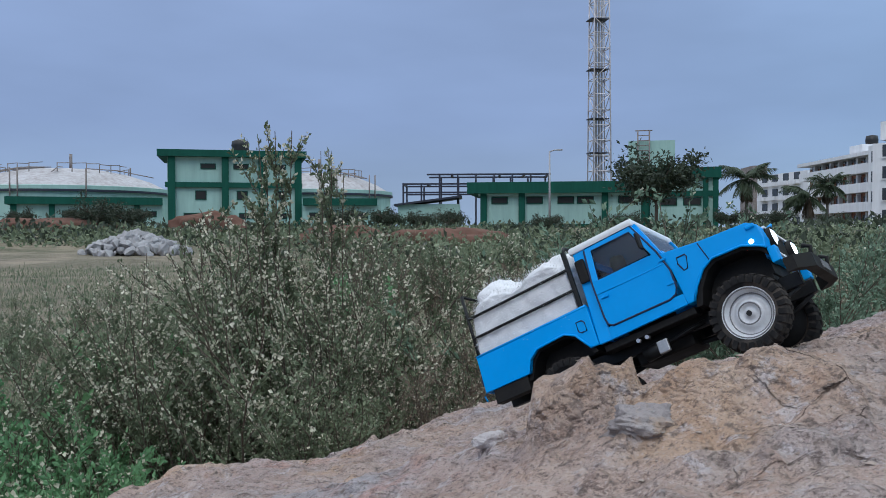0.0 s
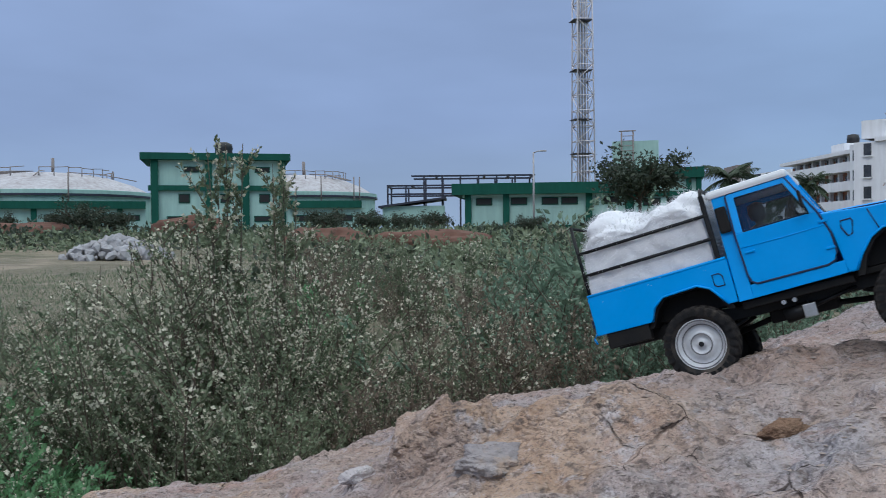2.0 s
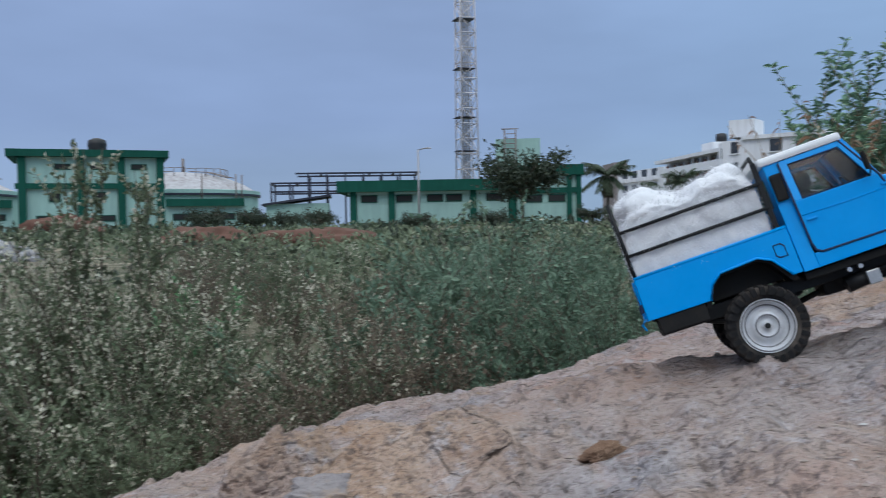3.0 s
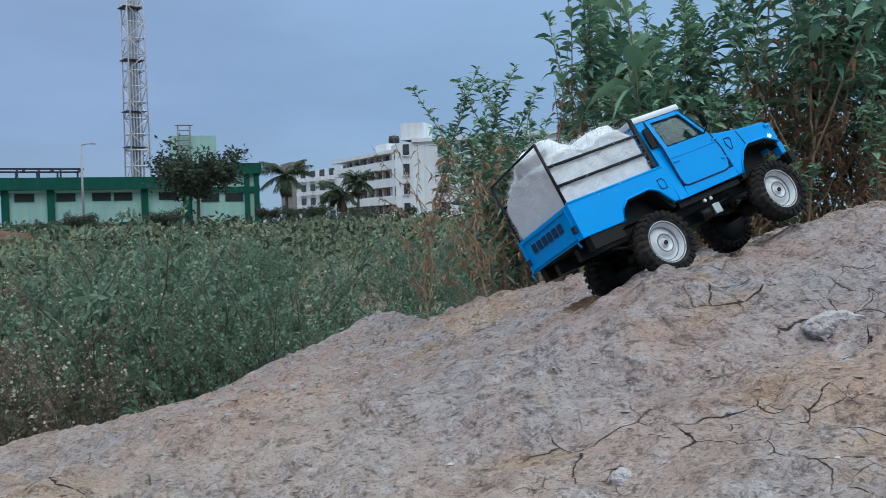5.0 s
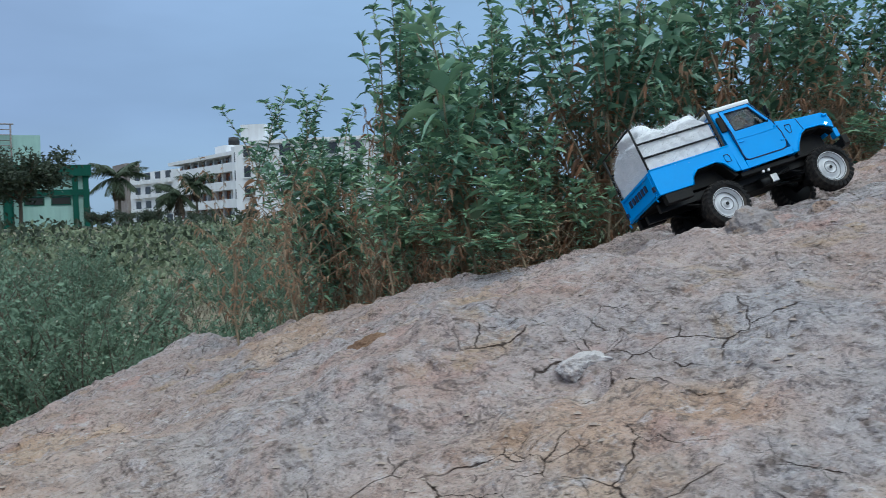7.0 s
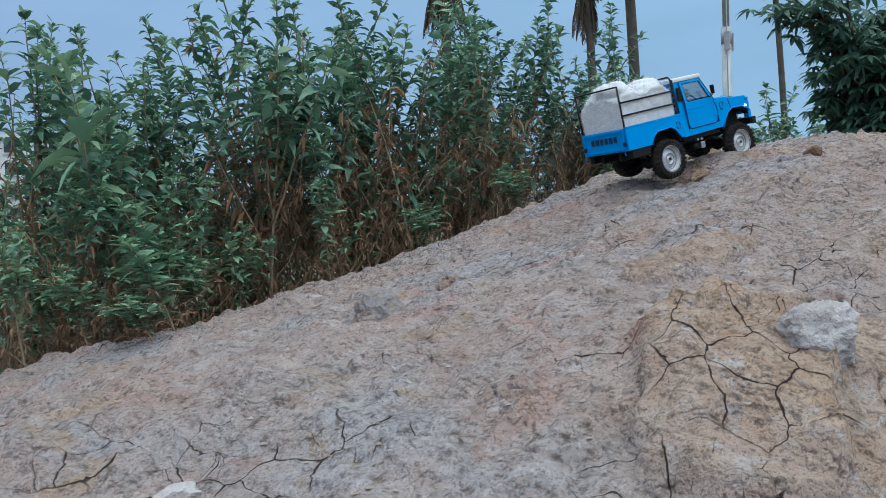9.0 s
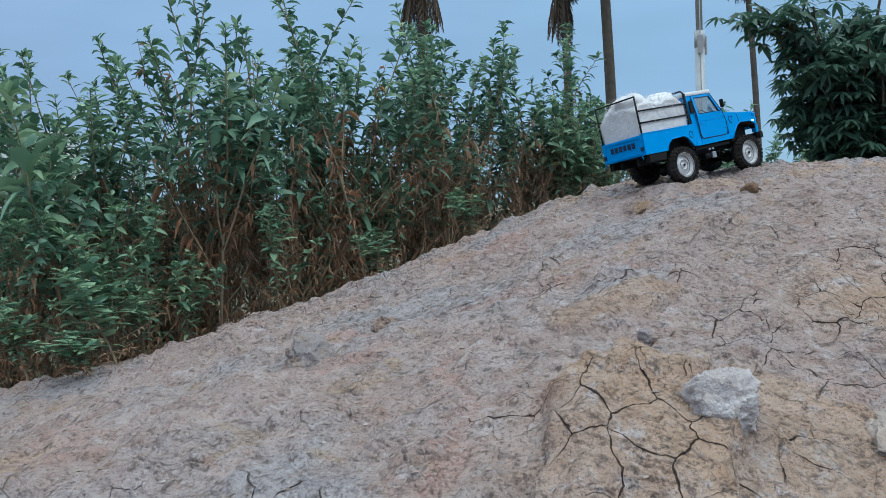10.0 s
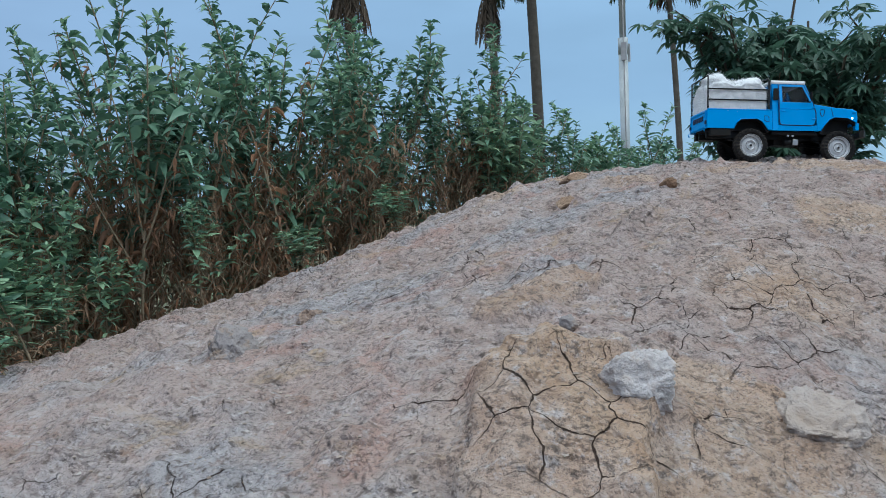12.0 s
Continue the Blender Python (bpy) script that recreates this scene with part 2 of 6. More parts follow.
k.bump(k.noise(400), 0.3, 0.0006)
M["rubber"] = k.m
M["rim"] = worn("rim_silver", (0.66, 0.68, 0.71), (0.52, 0.52, 0.53), 60, 0.42, 0.1, 0.08, 0.5, 0.0004)
M["rim_dark"] = worn("dark_grey_metal", (0.2, 0.2, 0.21), (0.14, 0.14, 0.15), 60, 0.5, 0.3, 0.05)
M["steel"] = worn("bright_steel", (0.55, 0.55, 0.55), (0.4, 0.4, 0.4), 60, 0.3, 0.8, 0.05, 0.5, 0.0004)
M["glass"] = glass_material("clear_glass", (0.8, 0.83, 0.85))
M["headlight"] = glow_material("headlight_lit", (0.75, 0.88, 1.0), 3.0)
M["red_lamp"] = glow_material("red_led", (1.0, 0.06, 0.04), 2.0)
M["figure"] = worn("dark_figure", (0.03, 0.03, 0.035), (0.05, 0.045, 0.04), 60, 0.7)
k = Mat("cotton", 1.0, 0, 0.05)
k.color(k.mix(k.rng(k.noise(40, 5, 0.65), 0.35, 0.7), (0.62, 0.63, 0.66), (0.72, 0.72, 0.74)))
k.p.inputs["Subsurface Weight"].default_value = 0.25
k.p.inputs["Subsurface Radius"].default_value = (0.01, 0.01, 0.01)
k.bump(k.noise(90, 6, 0.7), 0.25, 0.004)
M["cotton"] = k.m
M["leaf"] = leafy("green_leaf", (0.035, 0.085, 0.06), (0.20, 0.345, 0.235), (0.085, 0.175, 0.12), 0.33, 0.22)
# lighter copy of the leaf colour; its brightness stands in for light on leaves
M["leaf_pale"] = leafy("pale_leaf", (0.12, 0.23, 0.15), (0.36, 0.50, 0.31), (0.20, 0.33, 0.20), 0.4, 0.25)
M["leaf_dry"] = leafy("dry_leaf", (0.42, 0.22, 0.125), (0.17, 0.105, 0.075), (0.55, 0.41, 0.28), 0.8, 0.35)
M["stem"] = worn("plant_stem", (0.32, 0.245, 0.165), (0.16, 0.135, 0.09), 30, 0.8)
M["twig"] = worn("dry_twig", (0.07, 0.052, 0.04), (0.12, 0.095, 0.07), 30, 0.85)
M["bush"] = leafy("greygreen_leaf", (0.08, 0.108, 0.062), (0.20, 0.235, 0.145), (0.125, 0.155, 0.088), 0.7, 0.15)
M["bush_green"] = leafy("weed_leaf", (0.095, 0.22, 0.11), (0.18, 0.33, 0.15), (0.12, 0.26, 0.12), 0.6, 0.3)
M["bush_sage"] = leafy("sage_leaf", (0.085, 0.14, 0.095), (0.185, 0.265, 0.18), (0.125, 0.195, 0.13), 0.65, 0.15)
M["bush_brown"] = leafy("dry_bush_leaf", (0.15, 0.115, 0.085), (0.21, 0.17, 0.13), (0.14, 0.12, 0.08), 0.8, 0.2)
M["flower"] = leafy("pale_flower", (0.46, 0.46, 0.34), (0.68, 0.65, 0.53), (0.5, 0.44, 0.35), 0.8, 0.3)
M["castor"] = leafy("castor_leaf", (0.05, 0.10, 0.075), (0.09, 0.165, 0.115), (0.065, 0.13, 0.092), 0.38, 0.35)
M["palm_leaf"] = leafy("palm_leaf", (0.028, 0.05, 0.026), (0.05, 0.075, 0.038), (0.045, 0.06, 0.032), 0.6, 0.2)
M["palm_dry"] = leafy("dry_palm_leaf", (0.085, 0.06, 0.045), (0.13, 0.1, 0.075), (0.09, 0.07, 0.05), 0.85, 0.1)
M["bark"] = worn("palm_bark", (0.13, 0.115, 0.1), (0.085, 0.075, 0.065), 6, 0.9, 0, 0.8, 0.2, 0.03)
M["tree_leaf"] = leafy("tree_leaf", (0.026, 0.04, 0.026), (0.048, 0.064, 0.038), (0.05, 0.06, 0.04), 0.6, 0.2)
M["mint"] = facade_paint("mint_paint", (0.36, 0.535, 0.49), (0.29, 0.43, 0.40))
M["green"] = facade_paint("dark_green_paint", (0.007, 0.065, 0.046), (0.012, 0.09, 0.065))
M["dark_open"] = worn("dark_opening", (0.01, 0.011, 0.012), (0.02, 0.02, 0.02), 2, 0.6)
M["dome"] = facade_paint("dome_white", (0.45, 0.44, 0.46), (0.27, 0.245, 0.24))
M["rust_pipe"] = worn("rusty_pipe", (0.16, 0.12, 0.1), (0.26, 0.24, 0.24), 2, 0.7)
M["frame_steel"] = worn("frame_steel", (0.02, 0.026, 0.05), (0.035, 0.035, 0.05), 1, 0.6)
M["galv"] = worn("galvanised_steel", (0.42, 0.42, 0.44), (0.32, 0.3, 0.31), 1.5, 0.55, 0.2)
M["tower_paint"] = worn("tower_paint", (0.66, 0.63, 0.66), (0.5, 0.46, 0.48), 0.8, 0.6, 0.1)
M["apt_white"] = facade_paint("apartment_white", (0.72, 0.73, 0.76), (0.6, 0.6, 0.62))
M["apt_rust"] = facade_paint("apartment_brick", (0.3, 0.13, 0.085), (0.24, 0.12, 0.09))
M["window"] = worn("window_dark", (0.03, 0.035, 0.045), (0.06, 0.065, 0.075), 1, 0.15)
M["tank_black"] = worn("black_tank", (0.012, 0.013, 0.016), (0.02, 0.02, 0.022), 2, 0.5)
M["red_soil"] = stone_material("red_soil", (0.11, 0.055, 0.042), (0.15, 0.085, 0.065), (0.085, 0.07, 0.05), 3)
M["rubble"] = stone_material("rubble_white", (0.27, 0.265, 0.275), (0.40, 0.395, 0.405), (0.25, 0.225, 0.21), 3)
M["pole"] = worn("pole_steel", (0.44, 0.47, 0.49), (0.36, 0.39, 0.41), 3, 0.5, 0.3)


# ================= mesh helpers =================
def part(name, bm, material, parent=None, label=""):
    """One mesh object from a bmesh, under a thing or a part."""
    me = bpy.data.meshes.new(name)
    bm.to_mesh(me)
    bm.free()
    return mesh_part(name, me, material, parent, label)


def mesh_part(name, me, material, parent=None, label=""):
    me.materials.append(material)
    ob = new(name, me)
    if parent is not None:
        ob.parent = parent
    if label:
        ob["label"] = label
    return ob


def thing(name, label, category, m=None, group="", kind=""):
    ob = tagged(new(name), label, category, group, kind)
    if m is not None:
        ob.matrix_basis = m
    return ob


def raw(name, verts, faces, smooth=False):
    me = bpy.data.meshes.new(name)
    me.from_pydata([tuple(v) for v in np.asarray(verts).tolist()] if not isinstance(verts, list) else verts, [], faces if isinstance(faces, list) else np.asarray(faces).tolist())
    if smooth:
        me.polygons.foreach_set("use_smooth", [True] * len(me.polygons))
    me.update()
    return me


def box(bm, x0, x1, y0, y1, z0, z1, bevel=0.0):
    vs = [bm.verts.new((x, y, z)) for x in (x0, x1) for y in (y0, y1) for z in (z0, z1)]
    fs = [bm.faces.new([vs[i] for i in f]) for f in ((0, 1, 3, 2), (4, 6, 7, 5), (0, 4, 5, 1), (2, 3, 7, 6), (0, 2, 6, 4), (1, 5, 7, 3))]
    if bevel:
        es = list({e for f in fs for e in f.edges})
        bmesh.ops.bevel(bm, geom=es, offset=bevel, segments=2, profile=0.6, affect="EDGES")
    return bm


def prism(bm, outline, y0, y1, bevel=0.0):
    """A panel: an outline in x, z drawn out from y0 to y1."""
    a = [bm.verts.new((x, y0, z)) for x, z in outline]
    b = [bm.verts.new((x, y1, z)) for x, z in outline]
    n = len(a)
    fs = [bm.faces.new(a), bm.faces.new(b[::-1])]
    for i in range(n):
        fs.append(bm.faces.new((a[i], b[i], b[(i + 1) % n], a[(i + 1) % n])))
    bmesh.ops.recalc_face_normals(bm, faces=fs)
    if bevel:
        es = list({e for f in fs[:2] for e in f.edges})
        bmesh.ops.bevel(bm, geom=es, offset=bevel, segments=2, profile=0.6, affect="EDGES")
    return bm


def tube(bm, pts, r, n=8, r2=None, caps=True):
    """A round bar along points, from radius r to r2."""
    pts = [Vector(p) for p in pts]
    r2 = r if r2 is None else r2
    rings = []
    for i, p in enumerate(pts):
        d = (pts[min(i + 1, len(pts) - 1)] - pts[max(i - 1, 0)]).normalized()
        u = d.cross(Vector((0, 0, 1)) if abs(d.z) < 0.9 else Vector((1, 0, 0))).normalized()
        w = d.cross(u)
        rr = r + (r2 - r) * i / max(len(pts) - 1, 1)
        rings.append([bm.verts.new(p + (u * math.cos(a) + w * math.sin(a)) * rr) for a in (2 * math.pi * k / n for k in range(n))])
    for a, b in zip(rings, rings[1:]):
        for k in range(n):
            bm.faces.new((a[k], a[(k + 1) % n], b[(k + 1) % n], b[k])).smooth = True
    if caps:
        bm.faces.new(rings[0][::-1])
        bm.faces.new(rings[-1])
    return bm


def lathe(bm, profile, n=40, axis="y", smooth=True):
    """Turn a profile of (radius, along) round the y or z axis."""
    rings = []
    for r, h in profile:
        if r < 1e-6:
            rings.append([bm.verts.new((0, h, 0) if axis == "y" else (0, 0, h))])
        else:
            rings.append([bm.verts.new((r * math.cos(a), h, r * math.sin(a)) if axis == "y" else (r * math.cos(a), r * math.sin(a), h)) for a in (2 * math.pi * k / n for k in range(n))])
    for a, b in zip(rings, rings[1:]):
        for k in range(n):
            q = [a[k % len(a)], a[(k + 1) % len(a)], b[(k + 1) % len(b)], b[k % len(b)]]
            q = list(dict.fromkeys(q))
            if len(q) > 2:
                bm.faces.new(q).smooth = smooth
    bmesh.ops.recalc_face_normals(bm, faces=bm.faces[:])
    return bm


def vnoise(x, y, seed=0):
    """Smooth value noise on arrays, -1..1."""
    xi, yi = np.floor(x).astype(np.int64), np.floor(y).astype(np.int64)
    fx, fy = x - xi, y - yi
    fx, fy = fx * fx * (3 - 2 * fx), fy * fy * (3 - 2 * fy)

    def rnd(a, b):
        h = (a * 374761393 + b * 668265263 + seed * 1442695041) & 0xFFFFFFFF
        h = ((h ^ (h >> 13)) * 1274126177) & 0xFFFFFFFF
        return ((h ^ (h >> 16)) & 0xFFFF) / 32767.5 - 1

    return (rnd(xi, yi) * (1 - fx) + rnd(xi + 1, yi) * fx) * (1 - fy) + (rnd(xi, yi + 1) * (1 - fx) + rnd(xi + 1, yi + 1) * fx) * fy


def fbm(x, y, octaves, seed=0, gain=0.5):
    return sum(gain ** i * vnoise(x * 2 ** i + 17.3 * i, y * 2 ** i - 9.1 * i, seed + i) for i in range(octaves))


# ================= ground =================
POLY = {(0, 0): 0.9754, (0, 1): -0.1150, (0, 2): -0.1065, (0, 3): 0.2151, (1, 0): 0.2440, (1, 1): -0.0039, (1, 2): 0.0824, (2, 0): 0.0363, (2, 1): 0.0061, (3, 0): -0.0042}
KNOLLS = [(0.16, 0.82, 0.07, 0.0400), (0.3, 0.78, 0.1, 0.0172), (0.03, 0.93, 0.1, 0.0395), (1.24, 0.17, 0.1, 0.0512), (1.52, 0.28, 0.13, 0.0104), (2.12, 0.5, 0.16, -0.0082), (2.45, 0.2, 0.18, -0.0248), (0.6, 0.85, 0.12, 0.0390), (1.1, 0.7, 0.2, 0.0477), (1.65, 0.72, 0.2, -0.0130), (0.2, 1.1, 0.13, -0.0349), (1.9, 0.2, 0.2, 0.0269), (2.45, 0.5, 0.15, 0.0055), (1.45, 0.7, 0.1, 0.0086), (0.24, 0.8, 0.05, 0.0060), (0.31, 0.78, 0.06, 0.013), (0.235, 0.785, 0.035, 0.028), (0.3, 0.93, 0.09, 0.0376), (0.43, 0.92, 0.09, 0.0385), (0.55, 0.8, 0.09, 0.0139), (0.8, 0.75, 0.09, 0.0400), (0.92, 0.8, 0.08, 0.0255), (1.17, 0.83, 0.09, 0.0308), (1.32, 0.8, 0.09, -0.0046), (2.25, 0.42, 0.1, -0.0059), (1.85, 0.6, 0.12, -0.0272), (1.30, 0.95, 0.05, -0.014), (1.515, 0.935, 0.06, -0.028), (1.70, 0.875, 0.07, -0.024), (1.2, 0.85, 0.05, -0.011), (2.44, 0.06, 0.07, 0.010), (0.285, 0.765, 0.035, 0.010), (-0.46, 1.42, 0.13, 0.042), (-0.25, 1.5, 0.05, -0.016), (-0.03, 1.76, 0.08, 0.018), (0.17, 1.84, 0.05, 0.017), (0.38, 1.98, 0.12, -0.025), (0.5, 1.74, 0.08, -0.014), (1.19, 0.835, 0.045, -0.012)]
TRACKS = [  # small dips and swells along the wheel tracks
    (0.26, 0.86, -0.0010), (0.37, 0.87, -0.0138), (0.27, 0.95, 0.0047), (0.45, 0.88, 0.0133), (0.53, 0.81, -0.0018), (0.63, 0.76, 0.0039), (0.74, 0.74, 0.0053), (0.80, 0.77, -0.0125), (0.99, 0.80, -0.0027), (1.15, 0.83, 0.0177), (1.12, 0.87, -0.0212), (1.32, 0.85, 0.0019), (1.48, 0.81, -0.0057), (1.92, 0.60, 0.0059), (2.10, 0.52, -0.0177), (2.15, 0.49, 0.0150), (2.34, 0.41, -0.0017), (2.25, 0.46, 0.0098), (2.48, 0.31, 0.0039), (2.38, 0.36, -0.0044), (2.57, 0.15, -0.0043), (2.65, 0.05, -0.0083), (0.23, 0.77, -0.0114), (0.92, 0.73, -0.0031), (1.06, 0.81, -0.0110), (1.09, 0.67, 0.0047), (1.15, 0.72, -0.0092), (1.21, 0.77, -0.0163), (1.26, 0.82, -0.0151), (1.43, 0.60, 0.0015), (1.49, 0.64, -0.0046), (1.55, 0.68, -0.0121), (1.71, 0.59, -0.0018), (1.96, 0.47, 0.0043), (2.03, 0.49, -0.0170), (2.25, 0.39, -0.0018), (2.33, 0.28, 0.0012), (2.41, 0.13, 0.0013), (2.49, 0.14, -0.0032), (2.40, 0.03, 0.0016), (2.48, 0.04, -0.0049), (2.56, 0.05, -0.0070)]
EDGE_X, EDGE_Y, CREST_X = (-1.2, -0.4, 0.2, 0.7, 1.2, 1.7, 2.2, 2.8), (1.644, 1.672, 1.786, 1.651, 1.588, 1.218, 0.957, 0.966), 2.458


def soft(v, k):
    return k * np.log1p(np.exp(np.clip(v / k, -40, 40)))


def heap(x, y):
    """Height of the clay heap: a broad slope, knolls, a steep far bank."""
    X = 3.0 - soft(3.0 - (-1.0 + soft(x + 1.0, 0.12)), 0.12) - 0.9
    Y = 2.4 - soft(2.4 - (-0.5 + soft(y + 0.5, 0.12)), 0.12) - 0.7
    z = sum(c * X ** i * Y ** j for (i, j), c in POLY.items())
    z = z + sum(h * np.exp(-((x - a) ** 2 + (y - b) ** 2) / (2 * s * s)) for a, b, s, h in KNOLLS)
    z = z + sum(h * np.exp(-((x - a) ** 2 + (y - b) ** 2) / 0.005) for a, b, h in TRACKS)
    return z - 0.9 * soft(y - np.interp(x, EDGE_X, EDGE_Y), 0.12) - 0.5 * soft(x - CREST_X, 0.2)


LEDGES = [  # broken blocks of clay that stand out of the slope: place, half sizes, turn, height
    (0.098, 0.822, 0.050, 0.034, 6, 0.034), (0.078, 0.822, 0.026, 0.030, 0, 0.010), (1.185, 0.150, 0.125, 0.085, 22, 0.026), (1.278, 0.180, 0.026, 0.066, 22, 0.015), (1.50, 0.305, 0.085, 0.040, -30, 0.013), (0.80, 0.46, 0.07, 0.05, 30, 0.007)]


def ledges(x, y):
    """Height and mask of the clay blocks, with ragged steep sides."""
    h, m = np.zeros_like(x), np.zeros_like(x)
    for cx, cy, a, b, t, up in LEDGES:
        ca, sa = math.cos(radians(t)), math.sin(radians(t))
        u, v = ((x - cx) * ca + (y - cy) * sa) / a, (-(x - cx) * sa + (y - cy) * ca) / b
        d = (np.abs(u) ** 3 + np.abs(v) ** 3 + 1e-9) ** (1 / 3) + 0.16 * fbm(x * 22, y * 22, 3, 61)
        k = np.clip((1.06 - d) / 0.13, 0, 1)
        k = k * k * (3 - 2 * k)
        h, m = h + up * k * (1 + 0.25 * vnoise(x * 30, y * 30, 63)), np.maximum(m, k)
    return h, m


def clods(x, y, freq, seed):
    """Rounded clods with crevices between them, 0..1."""
    u, v = x * freq, y * freq
    xi, yi = np.floor(u), np.floor(v)
    best = np.full_like(u, 9.0)
    for dx in (-1, 0, 1):
        for dy in (-1, 0, 1):
            a, b = xi + dx, yi + dy
            jx, jy = 0.45 * vnoise(a * 7.31 + 0.5, b * 3.77 + 0.5, seed), 0.45 * vnoise(a * 5.13 + 0.5, b * 9.91 + 0.5, seed + 1)
            best = np.minimum(best, (a + 0.5 + jx - u) ** 2 + (b + 0.5 + jy - v) ** 2)
    return np.clip(1 - 1.5 * best, 0, 1)


def field_height(x, y):
    d = np.hypot(x, y)
    s = np.clip((d - 25) / 60, 0, 1)
    return 1.6 * s * s * (3 - 2 * s) + 0.06 * vnoise(x * 0.4, y * 0.4, 5) * np.clip(d / 6, 0, 1)


def ground_height(x, y, fine=True):
    x, y = np.asarray(x, float), np.asarray(y, float)
    h = heap(x, y) - 0.35 * soft(-0.8 - x, 0.3) - 0.2 * soft(-0.7 - y, 0.3)
    f = field_height(x, y)
    if fine:
        near = np.clip(1.6 - np.hypot(x - 1.0, y - 0.7) / 3.0, 0, 1)
        rough = 0.009 * fbm(x * 6, y * 6, 3, 11) + 0.0062 * fbm(x * 26, y * 26, 2, 23) + 0.0024 * vnoise(x * 62, y * 62, 31) + 0.0016 * vnoise(x * 105, y * 105, 37)
        lumps = 0.016 * np.clip(fbm(x * 15, y * 15, 2, 41) - 0.4, 0, 1) + 0.012 * np.clip(fbm(x * 33, y * 33, 2, 43) - 0.5, 0, 1)
        loose = np.clip(0.5 + 0.9 * fbm(x * 4, y * 4, 2, 71), 0, 1)
        wx, wy = x + 0.012 * vnoise(x * 30, y * 30, 73), y + 0.012 * vnoise(x * 30, y * 30, 75)
        lumps = lumps + loose * (0.0055 * clods(wx, wy, 28, 81) + 0.0032 * clods(wx, wy, 62, 85) - 0.004)
        h = h + near * (rough + lumps) + ledges(x, y)[0]
    k = 0.05
    return f + soft(h - f, k)


def build_ground():
    near, wide = 0.0048, 0.0095  # finer where the camera passes close
    xs = np.concatenate([np.arange(-1.15, -0.2, wide), np.arange(-0.2, 2.1, near), np.arange(2.1, 3.3, 0.007)])
    ys = np.concatenate([np.arange(-0.45, -0.15, wide), np.arange(-0.15, 1.05, near), np.arange(1.05, 2.5, wide)])

    def out(a, sign, limit):
        v, s, res = a, 0.014, []
        while abs(v) < limit:
            v += sign * s
            s = min(s * 1.22, 400)
            res.append(v)
        return res

    xs = np.array(out(xs[0], -1, 3500)[::-1] + list(xs) + out(xs[-1], 1, 3500))
    ys = np.array(out(ys[0], -1, 3500)[::-1] + list(ys) + out(ys[-1], 1, 3500))
    X, Y = np.meshgrid(xs, ys)
    Z = ground_height(X, Y)
    nx, ny = len(xs), len(ys)
    verts = np.stack([X.ravel(), Y.ravel(), Z.ravel()], 1)
    i = np.arange(nx * ny).reshape(ny, nx)
    faces = np.stack([i[:-1, :-1].ravel(), i[:-1, 1:].ravel(), i[1:, 1:].ravel(), i[1:, :-1].ravel()], 1)
    me = bpy.data.meshes.new("ground")
    me.vertices.add(len(verts))
    me.vertices.foreach_set("co", verts.ravel())
    me.loops.add(faces.size)
    me.loops.foreach_set("vertex_index", faces.ravel())
    me.polygons.add(len(faces))
    me.polygons.foreach_set("loop_start", np.arange(0, faces.size, 4))
    me.polygons.foreach_set("use_smooth", np.ones(len(faces), bool))
    me.update(calc_edges=True)
    far, way = np.hypot(X, Y), np.arctan2(X, Y)
    track = np.clip((-0.27 - way) / 0.05, 0, 1) * np.clip((far - 8) / 4, 0, 1) * np.clip((44 - far) / 8, 0, 1) * (way > -1.2)
    clay = np.clip((Z - field_height(X, Y) - 0.12 + 0.1 * vnoise(X * 5, Y * 5, 77)) / 0.18, 0, 1)
    att = me.attributes.new("clay", "FLOAT", "POINT")
    att.data.foreach_set("value", np.maximum(clay, 0.14 * track).ravel())
    cracked = 0.3 * np.clip((fbm(X * 2.3, Y * 2.3, 2, 55) - 0.05) / 0.25, 0, 1)
    for cx, cy, r, w in ((0.275, 0.755, 0.05, 1.05), (0.76, 0.39, 0.10, 1.0), (0.89, 0.50, 0.09, 1.0), (0.93, 0.60, 0.10, 0.5), (1.19, 0.14, 0.11, 1.1), (1.62, 0.03, 0.13, 1.0), (1.76, 0.03, 0.11, 1.0), (1.10, 0.44, 0.06, 0.6), (1.23, 0.32, 0.06, 0.6), (0.62, 0.45, 0.10, 0.5)):
        cracked = np.maximum(cracked, np.clip(w * np.exp(-((X - cx) ** 2 + (Y - cy) ** 2) / (2 * r * r)), 0, 1))
    stain = 0.8 * np.clip((fbm(X * 5, Y * 5, 2, 83) - 0.55) / 0.2, 0, 1) + 0.6 * ledges(X, Y)[1] + 0.45 * np.clip((0.85 - X) / 0.4, 0, 1) * np.clip(0.6 + fbm(X * 6, Y * 6, 2, 87), 0, 1)
    for cx, cy, r in ((0.27, 0.755, 0.06), (0.766, 0.503, 0.03), (0.74, 0.39, 0.04), (1.19, 0.13, 0.09), (1.66, 0.03, 0.07)):
        stain = np.maximum(stain, 0.85 * np.exp(-((X - cx) ** 2 + (Y - cy) ** 2) / (2 * r * r)))
    att = me.attributes.new("ochre", "FLOAT", "POINT")
    att.data.foreach_set("value", np.clip(stain, 0, 1).ravel())
    att = me.attributes.new("cracked", "FLOAT", "POINT")
    att.data.foreach_set("value", cracked.ravel())
    me.materials.append(M["ground"])
    tagged(new("ground", me), "pale cracked clay heap beside a dry scrub field", "ground", kind="structure")


build_ground()
RNG = np.random.default_rng(7)


def gz(x, y, fine=True):
    return float(ground_height(np.array([x]), np.array([y]), fine)[0])


